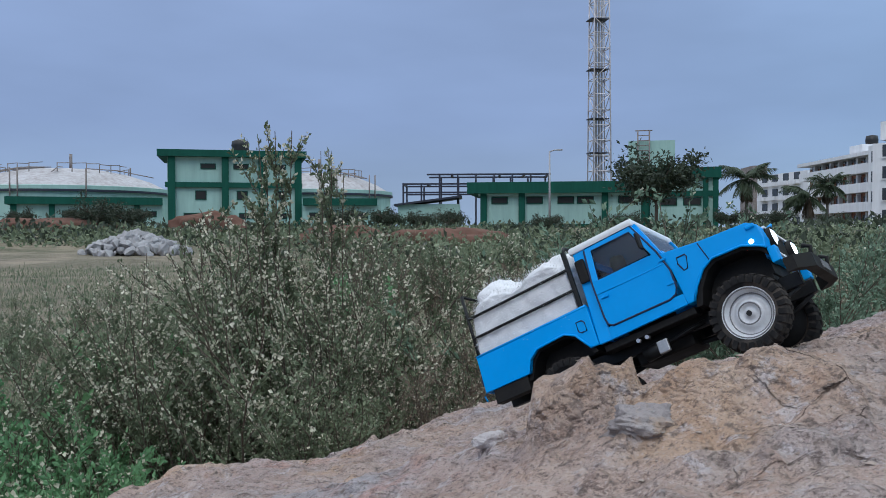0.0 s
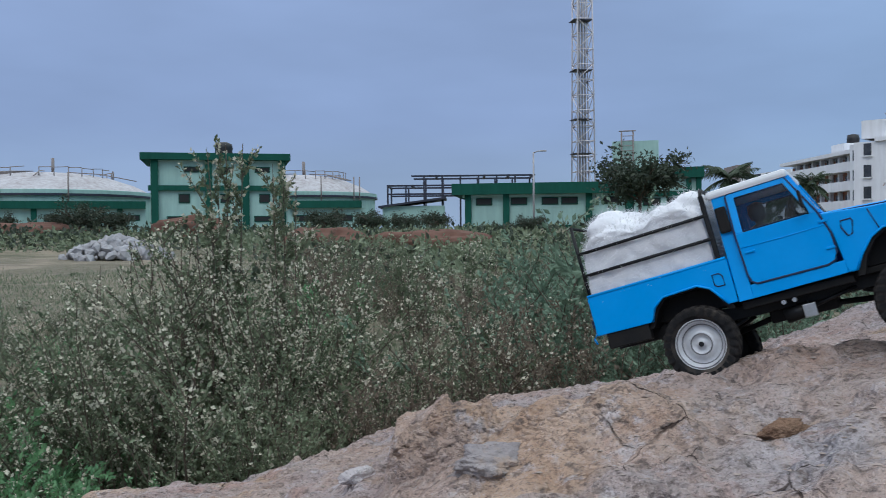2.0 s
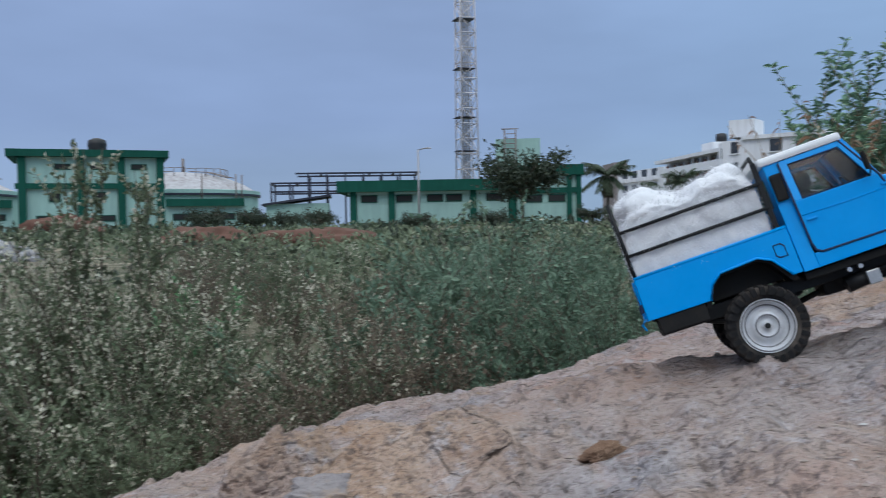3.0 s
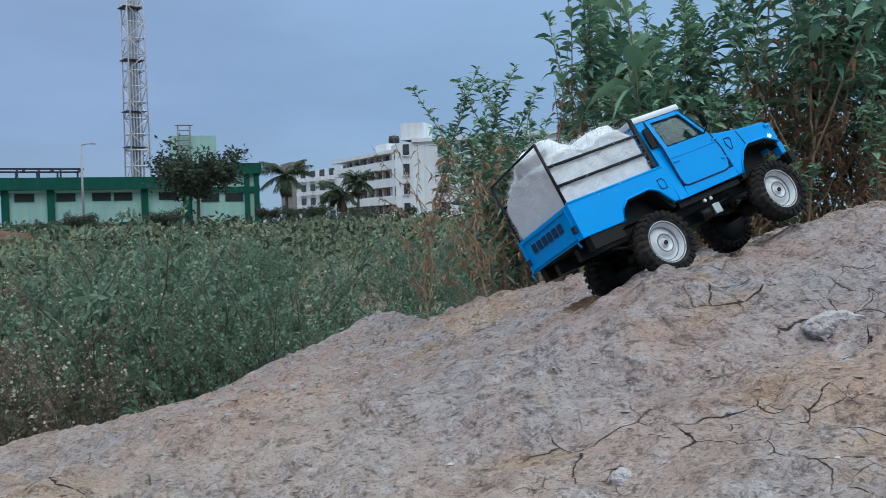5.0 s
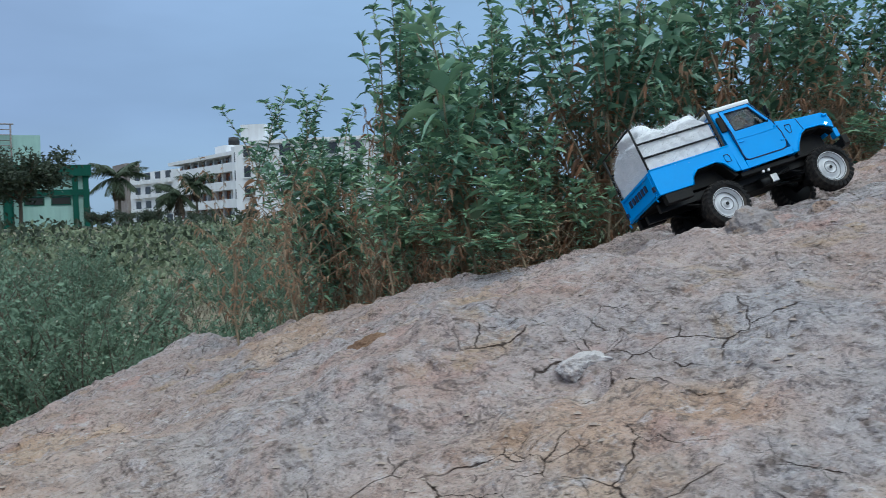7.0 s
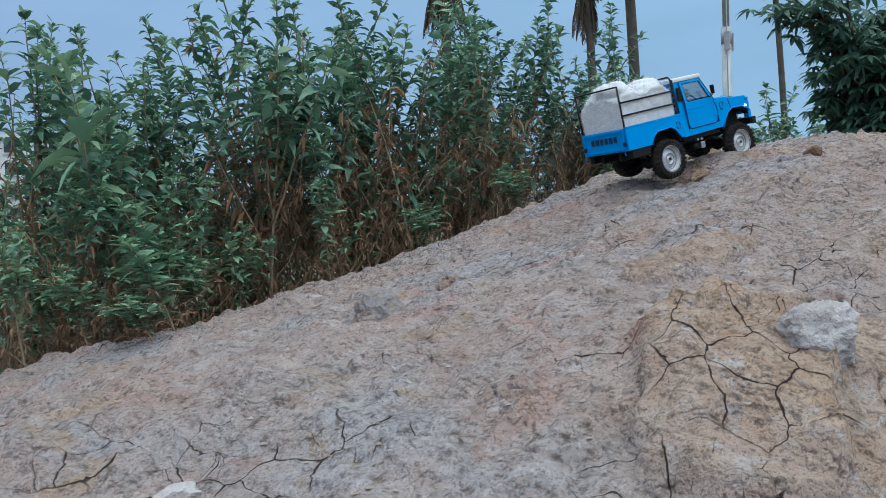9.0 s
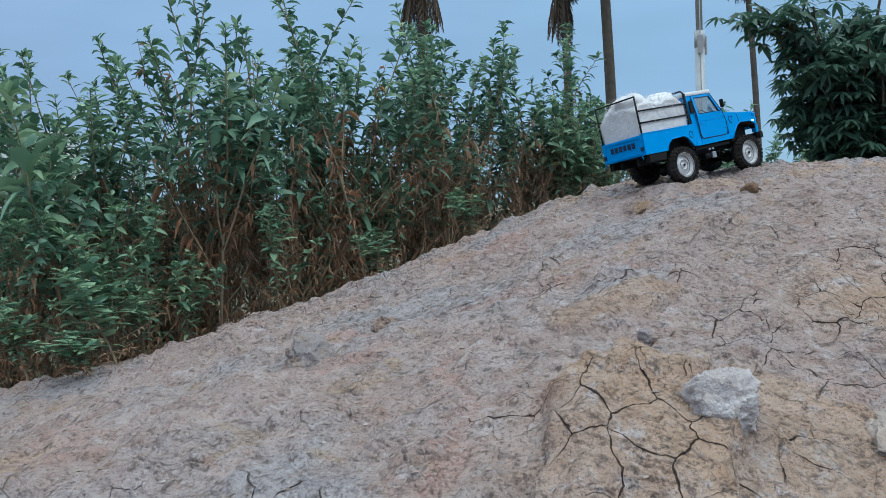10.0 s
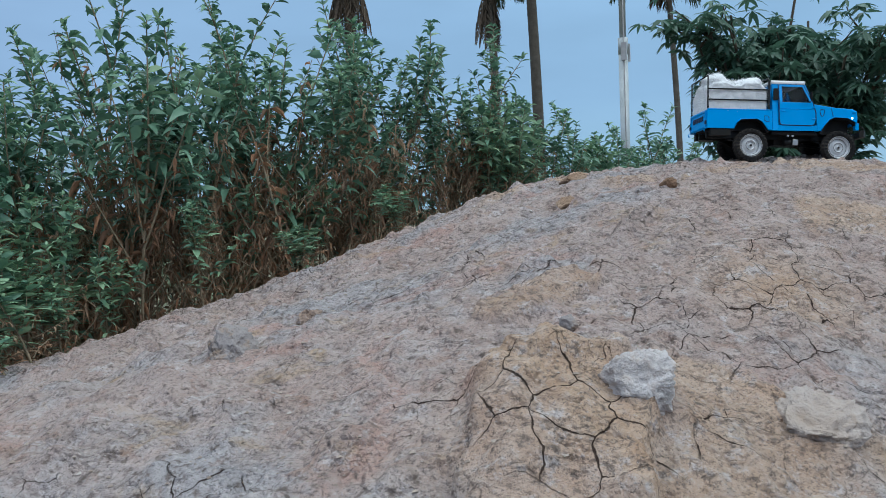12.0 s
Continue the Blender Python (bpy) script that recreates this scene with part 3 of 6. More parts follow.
def rock(name, label, x, y, sx, sy, sz, material, seed, turn=0.0, sink=0.3, rough=0.16, flat=0.0):
    """A broken angular lump of clay or stone, part sunk into the ground."""
    bm = bmesh.new()
    bmesh.ops.create_icosphere(bm, subdivisions=5, radius=1)
    rnd = random.Random(seed)
    cuts = [(Vector((rnd.gauss(0, 1), rnd.gauss(0, 1), rnd.gauss(0, 0.8))).normalized(), rnd.uniform(0.55, 0.85)) for _ in range(11)]
    for v in bm.verts:
        p = v.co.copy()
        q = p + Vector((seed * 3.1, seed * 1.7, 0))
        for n, d in cuts:
            over = p.dot(n) - d
            if over > 0:
                p -= n * over * 0.85
        p *= 1 + rough * 0.9 * noise.noise(q * 2.2) + rough * 0.55 * noise.noise(q * 6) + rough * 0.4 * noise.noise(q * 14) + rough * 0.25 * noise.noise(q * 30)
        if flat and p.z > flat:
            p.z = flat + (p.z - flat) * 0.35
        v.co = (p.x * sx, p.y * sy, p.z * sz)
    for f in bm.faces:
        f.smooth = True
    ob = part(name, bm, material)
    ob.matrix_basis = pose(x, y, gz(x, y) + sz * (0.75 - 2 * sink) * 0.8, 0, 0, turn)
    return tagged(ob, label, "rock")


rock("stone", "grey and rust weathered lump in the slope", 0.140, 0.748, 0.046, 0.024, 0.018, M["rock_grey"], 32, 10, 0.53, 0.26)
rock("stone", "pale quartz stone set in clay", 0.015, 0.855, 0.020, 0.014, 0.010, M["rock_white"], 3, 40)
rock("stone", "rust brown angular stone on the slope", 0.372, 0.715, 0.026, 0.017, 0.013, M["rock_brown"], 4, 20, 0.38, 0.3)
rock("stone", "dark rust brown stone chip on clay", 0.47, 0.98, 0.014, 0.010, 0.008, M["rock_brown"], 5, 70)
rock("clay_clod", "brown crumbly clod of clay on the slope", 0.858, 0.868, 0.032, 0.018, 0.014, M["rock_brown"], 6, -25, 0.36)
rock("stone", "dusty grey stone with a rust broken face", 1.345, 0.688, 0.050, 0.042, 0.034, M["rock_grey"], 7, 30, 0.43, 0.24)
rock("clay_clod", "small tan clod of clay", 1.508, 0.676, 0.028, 0.022, 0.018, M["clay_rock"], 8, 10, 0.38)
rock("stone", "white chalky stone beside cracked clay block", 1.262, 0.096, 0.042, 0.028, 0.034, M["rock_white"], 10, -62, 0.56, 0.26)
rock("stone", "small dark grey stone on clay", 1.43, 0.235, 0.016, 0.014, 0.012, M["rock_grey"], 12, 0)
rock("clay_clod", "tan clod on the crest of the heap", 2.1, 0.49, 0.034, 0.024, 0.02, M["clay_brown"], 14, 0, 0.38)
rock("clay_clod", "small brown clod near the crest", 2.02, 0.27, 0.018, 0.014, 0.012, M["rock_brown"], 15, 60)
rock("stone", "pale chalky stone on clay", 0.895, 0.552, 0.038, 0.030, 0.016, M["rock_white"], 16, 15, 0.58, 0.2)
rock("stone", "pale weathered boulder with an ochre underside", 1.375, -0.035, 0.050, 0.054, 0.046, M["rock_pale"], 21, 25, 0.53, 0.22)
rock("clay_clod", "reddish brown mound of clay at the edge", 2.34, 0.56, 0.055, 0.035, 0.022, M["clay_brown"], 23, -30, 0.40)
rock("stone", "small white stone on clay", 0.618, 0.50, 0.011, 0.008, 0.007, M["rock_white"], 17, 60, 0.36)


def build_pebbles():
    """Loose grit and crumbs of clay all over the heap."""
    n = 26000
    x, y = RNG.uniform(-0.7, 2.9, n), RNG.uniform(-0.1, 2.0, n)
    keep = (y < np.interp(x, EDGE_X, EDGE_Y)) & (RNG.random(n) < 0.35 + 0.65 * (fbm(x * 3, y * 3, 2, 91) > 0))
    x, y = x[keep], y[keep]
    z = ground_height(x, y)
    r = 0.0010 + 0.0026 * RNG.random(len(x)) ** 4
    base = np.array([(1, 0, 0), (-1, 0, 0), (0, 1, 0), (0, -1, 0), (0, 0, 1), (0, 0, -1)], float)
    tri = np.array([(0, 2, 4), (2, 1, 4), (1, 3, 4), (3, 0, 4), (2, 0, 5), (1, 2, 5), (3, 1, 5), (0, 3, 5)])
    v = base[None] * (r[:, None, None] * RNG.uniform(0.6, 1.4, (len(x), 6, 1))) * np.array([1.3, 1.0, 0.5]) + np.stack([x, y, z + r * 0.1], 1)[:, None]
    f = tri[None] + 6 * np.arange(len(x))[:, None, None]
    me = raw("clay_grit", v.reshape(-1, 3), f.reshape(-1, 3))
    me.materials.append(M["pebble"])
    tagged(new("clay_grit", me), "loose pale grit and clay crumbs on the heap", "gravel", kind="stuff")


build_pebbles()


# ================= toy pickup truck =================
def taper(bm, z0=0.098, z1=0.145, k=0.14):
    """The cab leans in towards its roof."""
    for v in bm.verts:
        if v.co.z > z0:
            v.co.y *= 1 - k * (v.co.z - z0) / (z1 - z0)
    return bm


W = 0.0615
TRACK_Y, TYRE_R = 0.053, 0.0385


def build_wheel(parent):
    bm = bmesh.new()
    lathe(bm, [(0.0, -0.0045), (0.004, -0.0045), (0.0042, -0.0015), (0.008, -0.001), (0.0095, -0.004), (0.0125, -0.0045), (0.0145, -0.001), (0.019, 0.001), (0.0205, -0.002), (0.0225, -0.006), (0.0248, -0.0085), (0.0258, -0.008), (0.0258, 0.008), (0.0, 0.008)], 40)
    wheel = part("wheel", bm, M["rim"], parent, "silver dished wheel with black lugged tyre")
    bm = bmesh.new()
    lathe(bm, [(0.0252, -0.0085), (0.0285, -0.0108), (0.0325, -0.0112), (0.0352, -0.0098), (0.0366, -0.0075), (0.0368, 0.0075), (0.0352, 0.0098), (0.0325, 0.0112), (0.0285, 0.0108), (0.0252, 0.0085)], 48)
    part("tyre", bm, M["rubber"], wheel, "dusty black rubber tyre with block tread")
    block = {}
    for s in (-1, 1):
        b2 = box(bmesh.new(), -0.0024, 0.0024, min(s * 0.0012, s * 0.0126), max(s * 0.0012, s * 0.0126), 0.0308, TYRE_R, 0.0)
        for v in b2.verts:
            if abs(v.co.y) > 0.008:
                v.co.z -= 0.0022
        block[s] = bpy.data.meshes.new("tread_block")
        b2.to_mesh(block[s])
        b2.free()
        block[s].materials.append(M["rubber"])
    for k in range(26):
        for s in (-1, 1):
            ob = new("tread_block", block[s])
            ob.parent = wheel
            ob.matrix_basis = Matrix.Rotation(2 * math.pi * (k + (0.5 if s > 0 else 0)) / 26, 4, "Y")
    # dark rings laid on the rim draw the shade of its grooves
    for r0, y0 in ((0.0104, -0.0048), (0.0198, -0.0012), (0.0237, -0.0082)):
        bm = lathe(bmesh.new(), [(r0 - 0.0007, y0 + 0.0006), (r0 - 0.0005, y0 - 0.0002), (r0 + 0.0005, y0 - 0.0002), (r0 + 0.0007, y0 + 0.0006)], 40)
        part("rim_groove", bm, M["rim_dark"], wheel)
    bm = tube(bmesh.new(), [(0, -0.0045, 0), (0, -0.0062, 0)], 0.0026, 12)
    part("wheel_nut", bm, M["black_metal"], wheel)
    # black disc added to keep the wheel's inner side as dark as the underside
    bm = lathe(bmesh.new(), [(0.0, 0.0092), (0.0262, 0.0092), (0.0262, 0.0102), (0.0, 0.0102)], 32)
    part("rim_back", bm, M["black_plastic"], wheel)
    return wheel


def build_truck():
    truck = thing("pickup_truck", "bright blue toy pickup truck with white roof, loaded bed", "toy truck")
    # --- bed ---
    side = [(-0.201, 0.036), (-0.140, 0.036), (-0.134, 0.050), (-0.124, 0.058), (-0.088, 0.060), (-0.076, 0.054), (-0.062, 0.035), (-0.0535, 0.035), (-0.0535, 0.0785), (-0.201, 0.0775)]
    for s in (-1, 1):
        bm = prism(bmesh.new(), side, s * (W - 0.004), s * W, 0.0008)
        p = part("bed_side", bm, M["blue"], truck)
        bm = tube(bmesh.new(), [(-0.201, s * (W - 0.001), 0.0782), (-0.054, s * (W - 0.001), 0.0792)], 0.0017, 8)
        part("bed_rail_lip", bm, M["blue"], p)
        bm = tube(bmesh.new(), [(x, s * (W + 0.0004), z) for x, z in side[1:7]], 0.0013, 6)
        part("arch_flare", bm, M["blue"], p)
        bm = tube(bmesh.new(), [(-0.066 + a * 0.0048, s * (W + 0.0002), 0.060 + b * 0.0062) for a, b in ((-1, -0.6), (-1, 1), (0.4, 1), (1, 0.5), (1, -1), (-0.4, -1), (-1, -0.6))], 0.0007, 6)
        part("side_lamp_rim", bm, M["seam"], p)
        bm = box(bmesh.new(), -0.192, -0.146, s * (W - 0.014) if s < 0 else s * (W - 0.014), s * (W - 0.002), 0.020, 0.036, 0.001)
        part("mud_skirt", bm, M["black_plastic"], truck)
        # black liner added so that the rear arch looks dark inside
        bm = prism(bmesh.new(), [(-0.146, 0.030), (-0.1415, 0.030), (-0.132, 0.0475), (-0.123, 0.0555), (-0.089, 0.0575), (-0.078, 0.052), (-0.064, 0.030), (-0.058, 0.030), (-0.070, 0.058), (-0.086, 0.064), (-0.126, 0.062), (-0.138, 0.052)], s * 0.022, s * (W - 0.0045))
        part("wheel_well", bm, M["black_plastic"], truck)
    bm = box(bmesh.new(), -0.198, -0.054, -W + 0.0045, W - 0.0045, 0.0645, 0.0665)
    part("bed_floor", bm, M["blue"], truck)
    # two black blocks added to darken the view through the wheel arches
    part("underbody", box(bmesh.new(), -0.196, -0.056, -0.034, 0.034, 0.034, 0.0640, 0.001), M["black_plastic"], truck)
    part("engine_bay", box(bmesh.new(), 0.050, 0.1315, -0.034, 0.034, 0.0365, 0.076, 0.001), M["black_plastic"], truck)
    bm = box(bmesh.new(), -0.0565, -0.0535, -W + 0.0045, W - 0.0045, 0.043, 0.0785)
    part("bed_front", bm, M["blue"], truck)
    bm = box(bmesh.new(), -0.2015, -0.198, -W + 0.0045, W - 0.0045, 0.036, 0.0775, 0.0006)
    gate = part("tailgate", bm, M["blue"], truck)
    bm = bmesh.new()
    for z in (0.0405, 0.074):
        box(bm, -0.2035, -0.2016, -W + 0.006, W - 0.006, z - 0.002, z + 0.002, 0.0006)
    for y in (-W + 0.008, W - 0.008):
        box(bm, -0.2033, -0.2017, y - 0.002, y + 0.002, 0.0425, 0.072, 0.0006)
    part("gate_rib", bm, M["blue"], gate)
    for i in range(6):
        y = (i - 2.5) * 0.0125
        bm = box(bmesh.new(), -0.2032, -0.2018, y - 0.0042, y + 0.0042, 0.0545, 0.0655, 0.0005)
        part("badge_bar", bm, M["seam"], gate, "dark raised bar in place of lettering")
    for s in (-1, 1):
        bm = box(bmesh.new(), -0.2045, -0.2015, s * 0.055 - 0.0035, s * 0.055 + 0.0035, 0.045, 0.053, 0.0006)
        part("tail_lamp", bm, M["seam"], truck, "dark tail lamp housing")
        bm = tube(bmesh.new(), [(-0.203, s * 0.0555, 0.038), (-0.207, s * 0.0555, 0.034), (-0.205, s * 0.0555, 0.028)], 0.0012, 6)
        part("tow_hook", bm, M["blue"], truck)
    # --- cab sides and doors ---
    for s in (-1, 1):
        bm = prism(bmesh.new(), [(-0.0525, 0.034), (-0.0385, 0.034), (-0.0385, 0.141), (-0.0525, 0.141)], s * (W - 0.004), s * W, 0.0006)
        part("rear_pillar", taper(bm), M["blue"], truck)
        bm = prism(bmesh.new(), [(-0.0385, 0.034), (0.049, 0.0355), (0.049, 0.0475), (-0.0385, 0.0475)], s * (W - 0.004), s * W, 0.0006)
        part("sill", bm, M["blue"], truck)
        bm = prism(bmesh.new(), [(-0.030, 0.0475), (0.034, 0.0475), (0.041, 0.050), (0.0445, 0.057), (0.0445, 0.075), (0.038, 0.0985), (-0.0385, 0.0985), (-0.0375, 0.056), (-0.036, 0.050)], s * (W - 0.004), s * (W + 0.0004), 0.0006)
        door = part("door", bm, M["blue"], truck)
        for outline in ([(-0.0385, 0.0985), (-0.031, 0.0985), (-0.031, 0.141), (-0.0385, 0.141)], [(-0.031, 0.1345), (0.0185, 0.1345), (0.0165, 0.141), (-0.031, 0.141)], [(0.032, 0.0985), (0.038, 0.0985), (0.0195, 0.141), (0.0145, 0.1385)]):
            bm = prism(bmesh.new(), outline, s * (W - 0.004), s * (W + 0.0003), 0.0005)
            part("window_frame", taper(bm), M["blue"], door)
        bm = prism(bmesh.new(), [(-0.031, 0.0985), (0.032, 0.0985), (0.0155, 0.1345), (-0.031, 0.1345)], s * (W - 0.003), s * (W - 0.0022))
        part("window_pane", taper(bm), M["glass"], door)
        bm = tube(bmesh.new(), [(-0.0305, s * (W - 0.0005), 0.0992), (0.0315, s * (W - 0.0005), 0.0992), (0.0153, s * (W - 0.0005), 0.134), (-0.0305, s * (W - 0.0005), 0.134), (-0.0305, s * (W - 0.0005), 0.0992)], 0.0009, 6)
        part("window_seal", taper(bm), M["seam"], door)
        seam = [(-0.036, 0.050), (-0.0378, 0.058), (-0.0388, 0.0985), (-0.0388, 0.137), (-0.037, 0.1405), (0.0185, 0.1405), (0.0385, 0.0985), (0.0452, 0.075), (0.0452, 0.057), (0.0415, 0.0495), (0.034, 0.047), (-0.031, 0.047), (-0.036, 0.050)]
        bm = tube(bmesh.new(), [(x, s * (W + 0.0002), z) for x, z in seam], 0.0011, 6, caps=False)
        part("door_seam", taper(bm), M["seam"], door)
        bm = tube(bmesh.new(), [(-0.037, s * (W + 0.0004), 0.084), (-0.0, s * (W + 0.0006), 0.0835), (0.042, s * (W + 0.0004), 0.084)], 0.0005, 6)
        part("door_crease", bm, M["blue"], door)
        bm = box(bmesh.new(), -0.034, -0.025, s * (W + 0.001) - 0.0012, s * (W + 0.001) + 0.0012, 0.0775, 0.0795, 0.0005)
        part("door_handle", bm, M["blue"], door)
        for z in (0.062, 0.088):
            bm = box(bmesh.new(), 0.037, 0.045, s * (W + 0.0008) - 0.0009, s * (W + 0.0008) + 0.0009, z - 0.0012, z + 0.0012, 0.0004)
            part("hinge", bm, M["blue"], door)
        bm = tube(bmesh.new(), [(0.031, s * W, 0.0985), (0.031, s * (W + 0.010), 0.103), (0.029, s * (W + 0.011), 0.110)], 0.0009, 6)
        box(bm, 0.0275, 0.0305, s * (W + 0.012) - 0.0045, s * (W + 0.012) + 0.0045, 0.104, 0.121, 0.0012)
        part("mirror", bm, M["black_plastic"], door, "black door mirror on an arm")
        # front wing with its arch
        wing = [(0.0495, 0.0355), (0.057, 0.0355), (0.064, 0.048), (0.076, 0.062), (0.088, 0.068), (0.118, 0.067), (0.133, 0.060), (0.139, 0.056), (0.141, 0.066), (0.139, 0.080), (0.130, 0.0865), (0.085, 0.0895), (0.040, 0.0955), (0.046, 0.075)]
        bm = prism(bmesh.new(), wing, s * 0.043, s * W, 0.0012)
        w = part("front_wing", bm, M["blue"], truck)
        # black liner added to make the inside of the front arch dark
        bm = prism(bmesh.new(), [(0.056, 0.030), (0.062, 0.030), (0.068, 0.046), (0.078, 0.0585), (0.089, 0.0645), (0.117, 0.0635), (0.131, 0.057), (0.137, 0.050), (0.137, 0.066), (0.080, 0.072), (0.060, 0.052)], s * 0.020, s * (W - 0.0035))
        part("inner_arch", bm, M["black_plastic"], w, "black inner wheel arch")
        bm = tube(bmesh.new(), [(x, s * (W + 0.0003), z) for x, z in wing[1:8]], 0.0013, 6)
        part("arch_flare", bm, M["blue"], w)
        bm = tube(bmesh.new(), [(0.0600 + a * 0.0055, s * (W + 0.0002), 0.076 + b * 0.0075) for a, b in ((-1, 0.2), (-0.8, 1), (0.8, 1), (1, 0.6), (0.4, -0.9), (-0.3, -1), (-1, 0.2))], 0.0008, 6)
        part("wing_vent", bm, M["seam"], w)
        bm = tube(bmesh.new(), [(0.085, s * (W + 0.0002), 0.068), (0.080, s * (W + 0.0002), 0.088)], 0.0006, 6)
        part("wing_seam", bm, M["seam"], w)
        bm = lathe(bmesh.new(), [(0.0, 0.0), (0.0085, 0.0006), (0.0095, 0.0025), (0.0105, 0.003), (0.0105, -0.004)], 24, "z")
        bm.transform(Matrix.Translation((0.1418, s * 0.0335, 0.0705)) @ Matrix.Rotation(radians(90), 4, "Y"))
        part("headlight_rim", bm, M["black_plastic"], truck)
        bm = lathe(bmesh.new(), [(0.0, 0.004), (0.005, 0.0032), (0.0082, 0.001), (0.0082, -0.002)], 24, "z")
        bm.transform(Matrix.Translation((0.1425, s * 0.0335, 0.0705)) @ Matrix.Rotation(radians(90), 4, "Y"))
        part("headlight", bm, M["headlight"], truck, "lit white headlight")
        bm = box(bmesh.new(), 0.128, 0.137, s * (W - 0.0005) - 0.0035, s * (W - 0.0005) + 0.0035, 0.0785, 0.0825, 0.0012)
        part("turn_signal", bm, M["blue"], truck)
        bm = lathe(bmesh.new(), [(0.0, -0.0026), (0.0018, -0.0018), (0.0026, 0.0), (0.0018, 0.0018), (0.0, 0.0026)], 16)
        bm.transform(Matrix.Translation((0.1285, s * W, 0.0665)))
        part("side_lamp", bm, M["headlight"], truck, "small lit white lamp")
        bm = box(bmesh.new(), 0.138, 0.146, s * 0.052 - 0.006, s * 0.052 + 0.006, 0.040, 0.056, 0.001)
        part("bumper_bracket", bm, M["blue"], truck)
    bm = bmesh.new()
    box(bm, -0.0525, -0.0495, -W + 0.0045, W - 0.0045, 0.0785, 0.1005)
    box(bm, -0.0525, -0.0495, -W + 0.0045, W - 0.0045, 0.131, 0.141)
    for y0, y1 in ((-W + 0.0045, -0.036), (0.036, W - 0.0045)):
        box(bm, -0.0525, -0.0495, y0, y1, 0.1005, 0.131)
    back = part("cab_back", taper(bm), M["blue"], truck)
    part("rear_window", box(bmesh.new(), -0.0515, -0.0507, -0.036, 0.036, 0.1005, 0.131), M["glass"], back)
    for s in (-1, 1):
        bm = box(bmesh.new(), -0.0515, -0.0405, s * (W - 0.006) - 0.001, s * (W - 0.006) + 0.001, 0.103, 0.129, 0.002)
        bm.transform(Matrix.Translation((0, s * 0.0032, 0)))
        part("corner_window", bm, M["black_plastic"], truck, "dark rounded corner window")
    bm = box(bmesh.new(), -0.0565, 0.0225, -W + 0.0055, W - 0.0055, 0.1395, 0.1475, 0.0032)
    for v in bm.verts:
        if v.co.z > 0.144:
            v.co.z += 0.0015 * (1 - (v.co.y / W) ** 2)
    part("roof", bm, M["white_plastic"], truck, "white plastic roof")
    # windscreen
    bm = bmesh.new()
    for y0, y1 in ((-W + 0.003, -W + 0.009), (W - 0.009, W - 0.003)):
        prism(bm, [(0.0375, 0.097), (0.0415, 0.097), (0.0235, 0.141), (0.0195, 0.141)], y0, y1)
    prism(bm, [(0.0365, 0.096), (0.0425, 0.096), (0.041, 0.101), (0.036, 0.101)], -W + 0.009, W - 0.009)
    screen = part("windscreen_frame", taper(bm), M["blue"], truck)
    bm = prism(bmesh.new(), [(0.0385, 0.101), (0.0395, 0.101), (0.022, 0.1405), (0.021, 0.1405)], -W + 0.009, W - 0.009)
    part("windscreen", taper(bm), M["glass"], screen)
    for y in (-0.02, 0.022):
        bm = tube(bmesh.new(), [(0.0415, y, 0.100), (0.0365, y + 0.014, 0.114)], 0.0006, 6)
        part("wiper", bm, M["black_plastic"], screen)
    # bonnet
    bm = bmesh.new()
    rows = []
    for x, zt, hw in ((0.038, 0.0985, 0.047), (0.07, 0.0960, 0.0455), (0.105, 0.0925, 0.0435), (0.128, 0.0890, 0.0415), (0.1355, 0.0850, 0.040), (0.1385, 0.0780, 0.039)):
        rows.append([bm.verts.new((x, y, z)) for y, z in ((-hw, zt - 0.012), (-hw, zt - 0.004), (-hw * 0.9, zt - 0.0008), (-hw * 0.35, zt), (-hw * 0.3, zt + 0.0016), (hw * 0.3, zt + 0.0016), (hw * 0.35, zt), (hw * 0.9, zt - 0.0008), (hw, zt - 0.004), (hw, zt - 0.012))])
    for a, b in zip(rows, rows[1:]):
        for k in range(9):
            bm.faces.new((a[k], b[k], b[k + 1], a[k + 1])).smooth = True
    bm.faces.new(rows[-1])
    bonnet = part("bonnet", bm, M["blue"], truck)
    bm = tube(bmesh.new(), [(0.1345, -0.006, 0.089), (0.139, 0, 0.0935), (0.1345, 0.006, 0.089)], 0.0016, 6)
    part("bonnet_latch", bm, M["blue"], bonnet)
    for s in (-1, 1):
        bm = tube(bmesh.new(), [(0.042, s * 0.0478, 0.0955), (0.105, s * 0.0445, 0.0898), (0.132, s * 0.0425, 0.0855)], 0.0007, 6)
        part("bonnet_seam", bm, M["seam"], bonnet)
    bm = box(bmesh.new(), 0.132, 0.1375, -0.045, 0.045, 0.050, 0.0815, 0.001)
    grille = part("grille", bm, M["blue"], truck)
    bm = box(bmesh.new(), 0.1376, 0.1392, -0.021, 0.021, 0.058, 0.079, 0.0006)
    part("grille_mesh", bm, M["black_plastic"], grille)
    bm = bmesh.new()
    for z in (0.0565, 0.0805):
        box(bm, 0.1377, 0.141, -0.0435, 0.0435, z - 0.0012, z + 0.0012)
    part("grille_bezel", bm, M["white_plastic"], grille)
    # bumper
    bm = bmesh.new()
    prof = [(-0.058, 0.147), (-0.040, 0.160), (0.040, 0.160), (0.058, 0.147)]
    a = [[bm.verts.new((x + dx, y, z)) for dx, z in ((0, 0.026), (0.010, 0.026), (0.010, 0.040), (0, 0.040))] for y, x in prof]
    for p, q in zip(a, a[1:]):
        for k in range(4):
            bm.faces.new((p[k], p[(k + 1) % 4], q[(k + 1) % 4], q[k]))
    bm.faces.new(a[0])
    bm.faces.new(a[-1][::-1])
    bmesh.ops.recalc_face_normals(bm, faces=bm.faces[:])
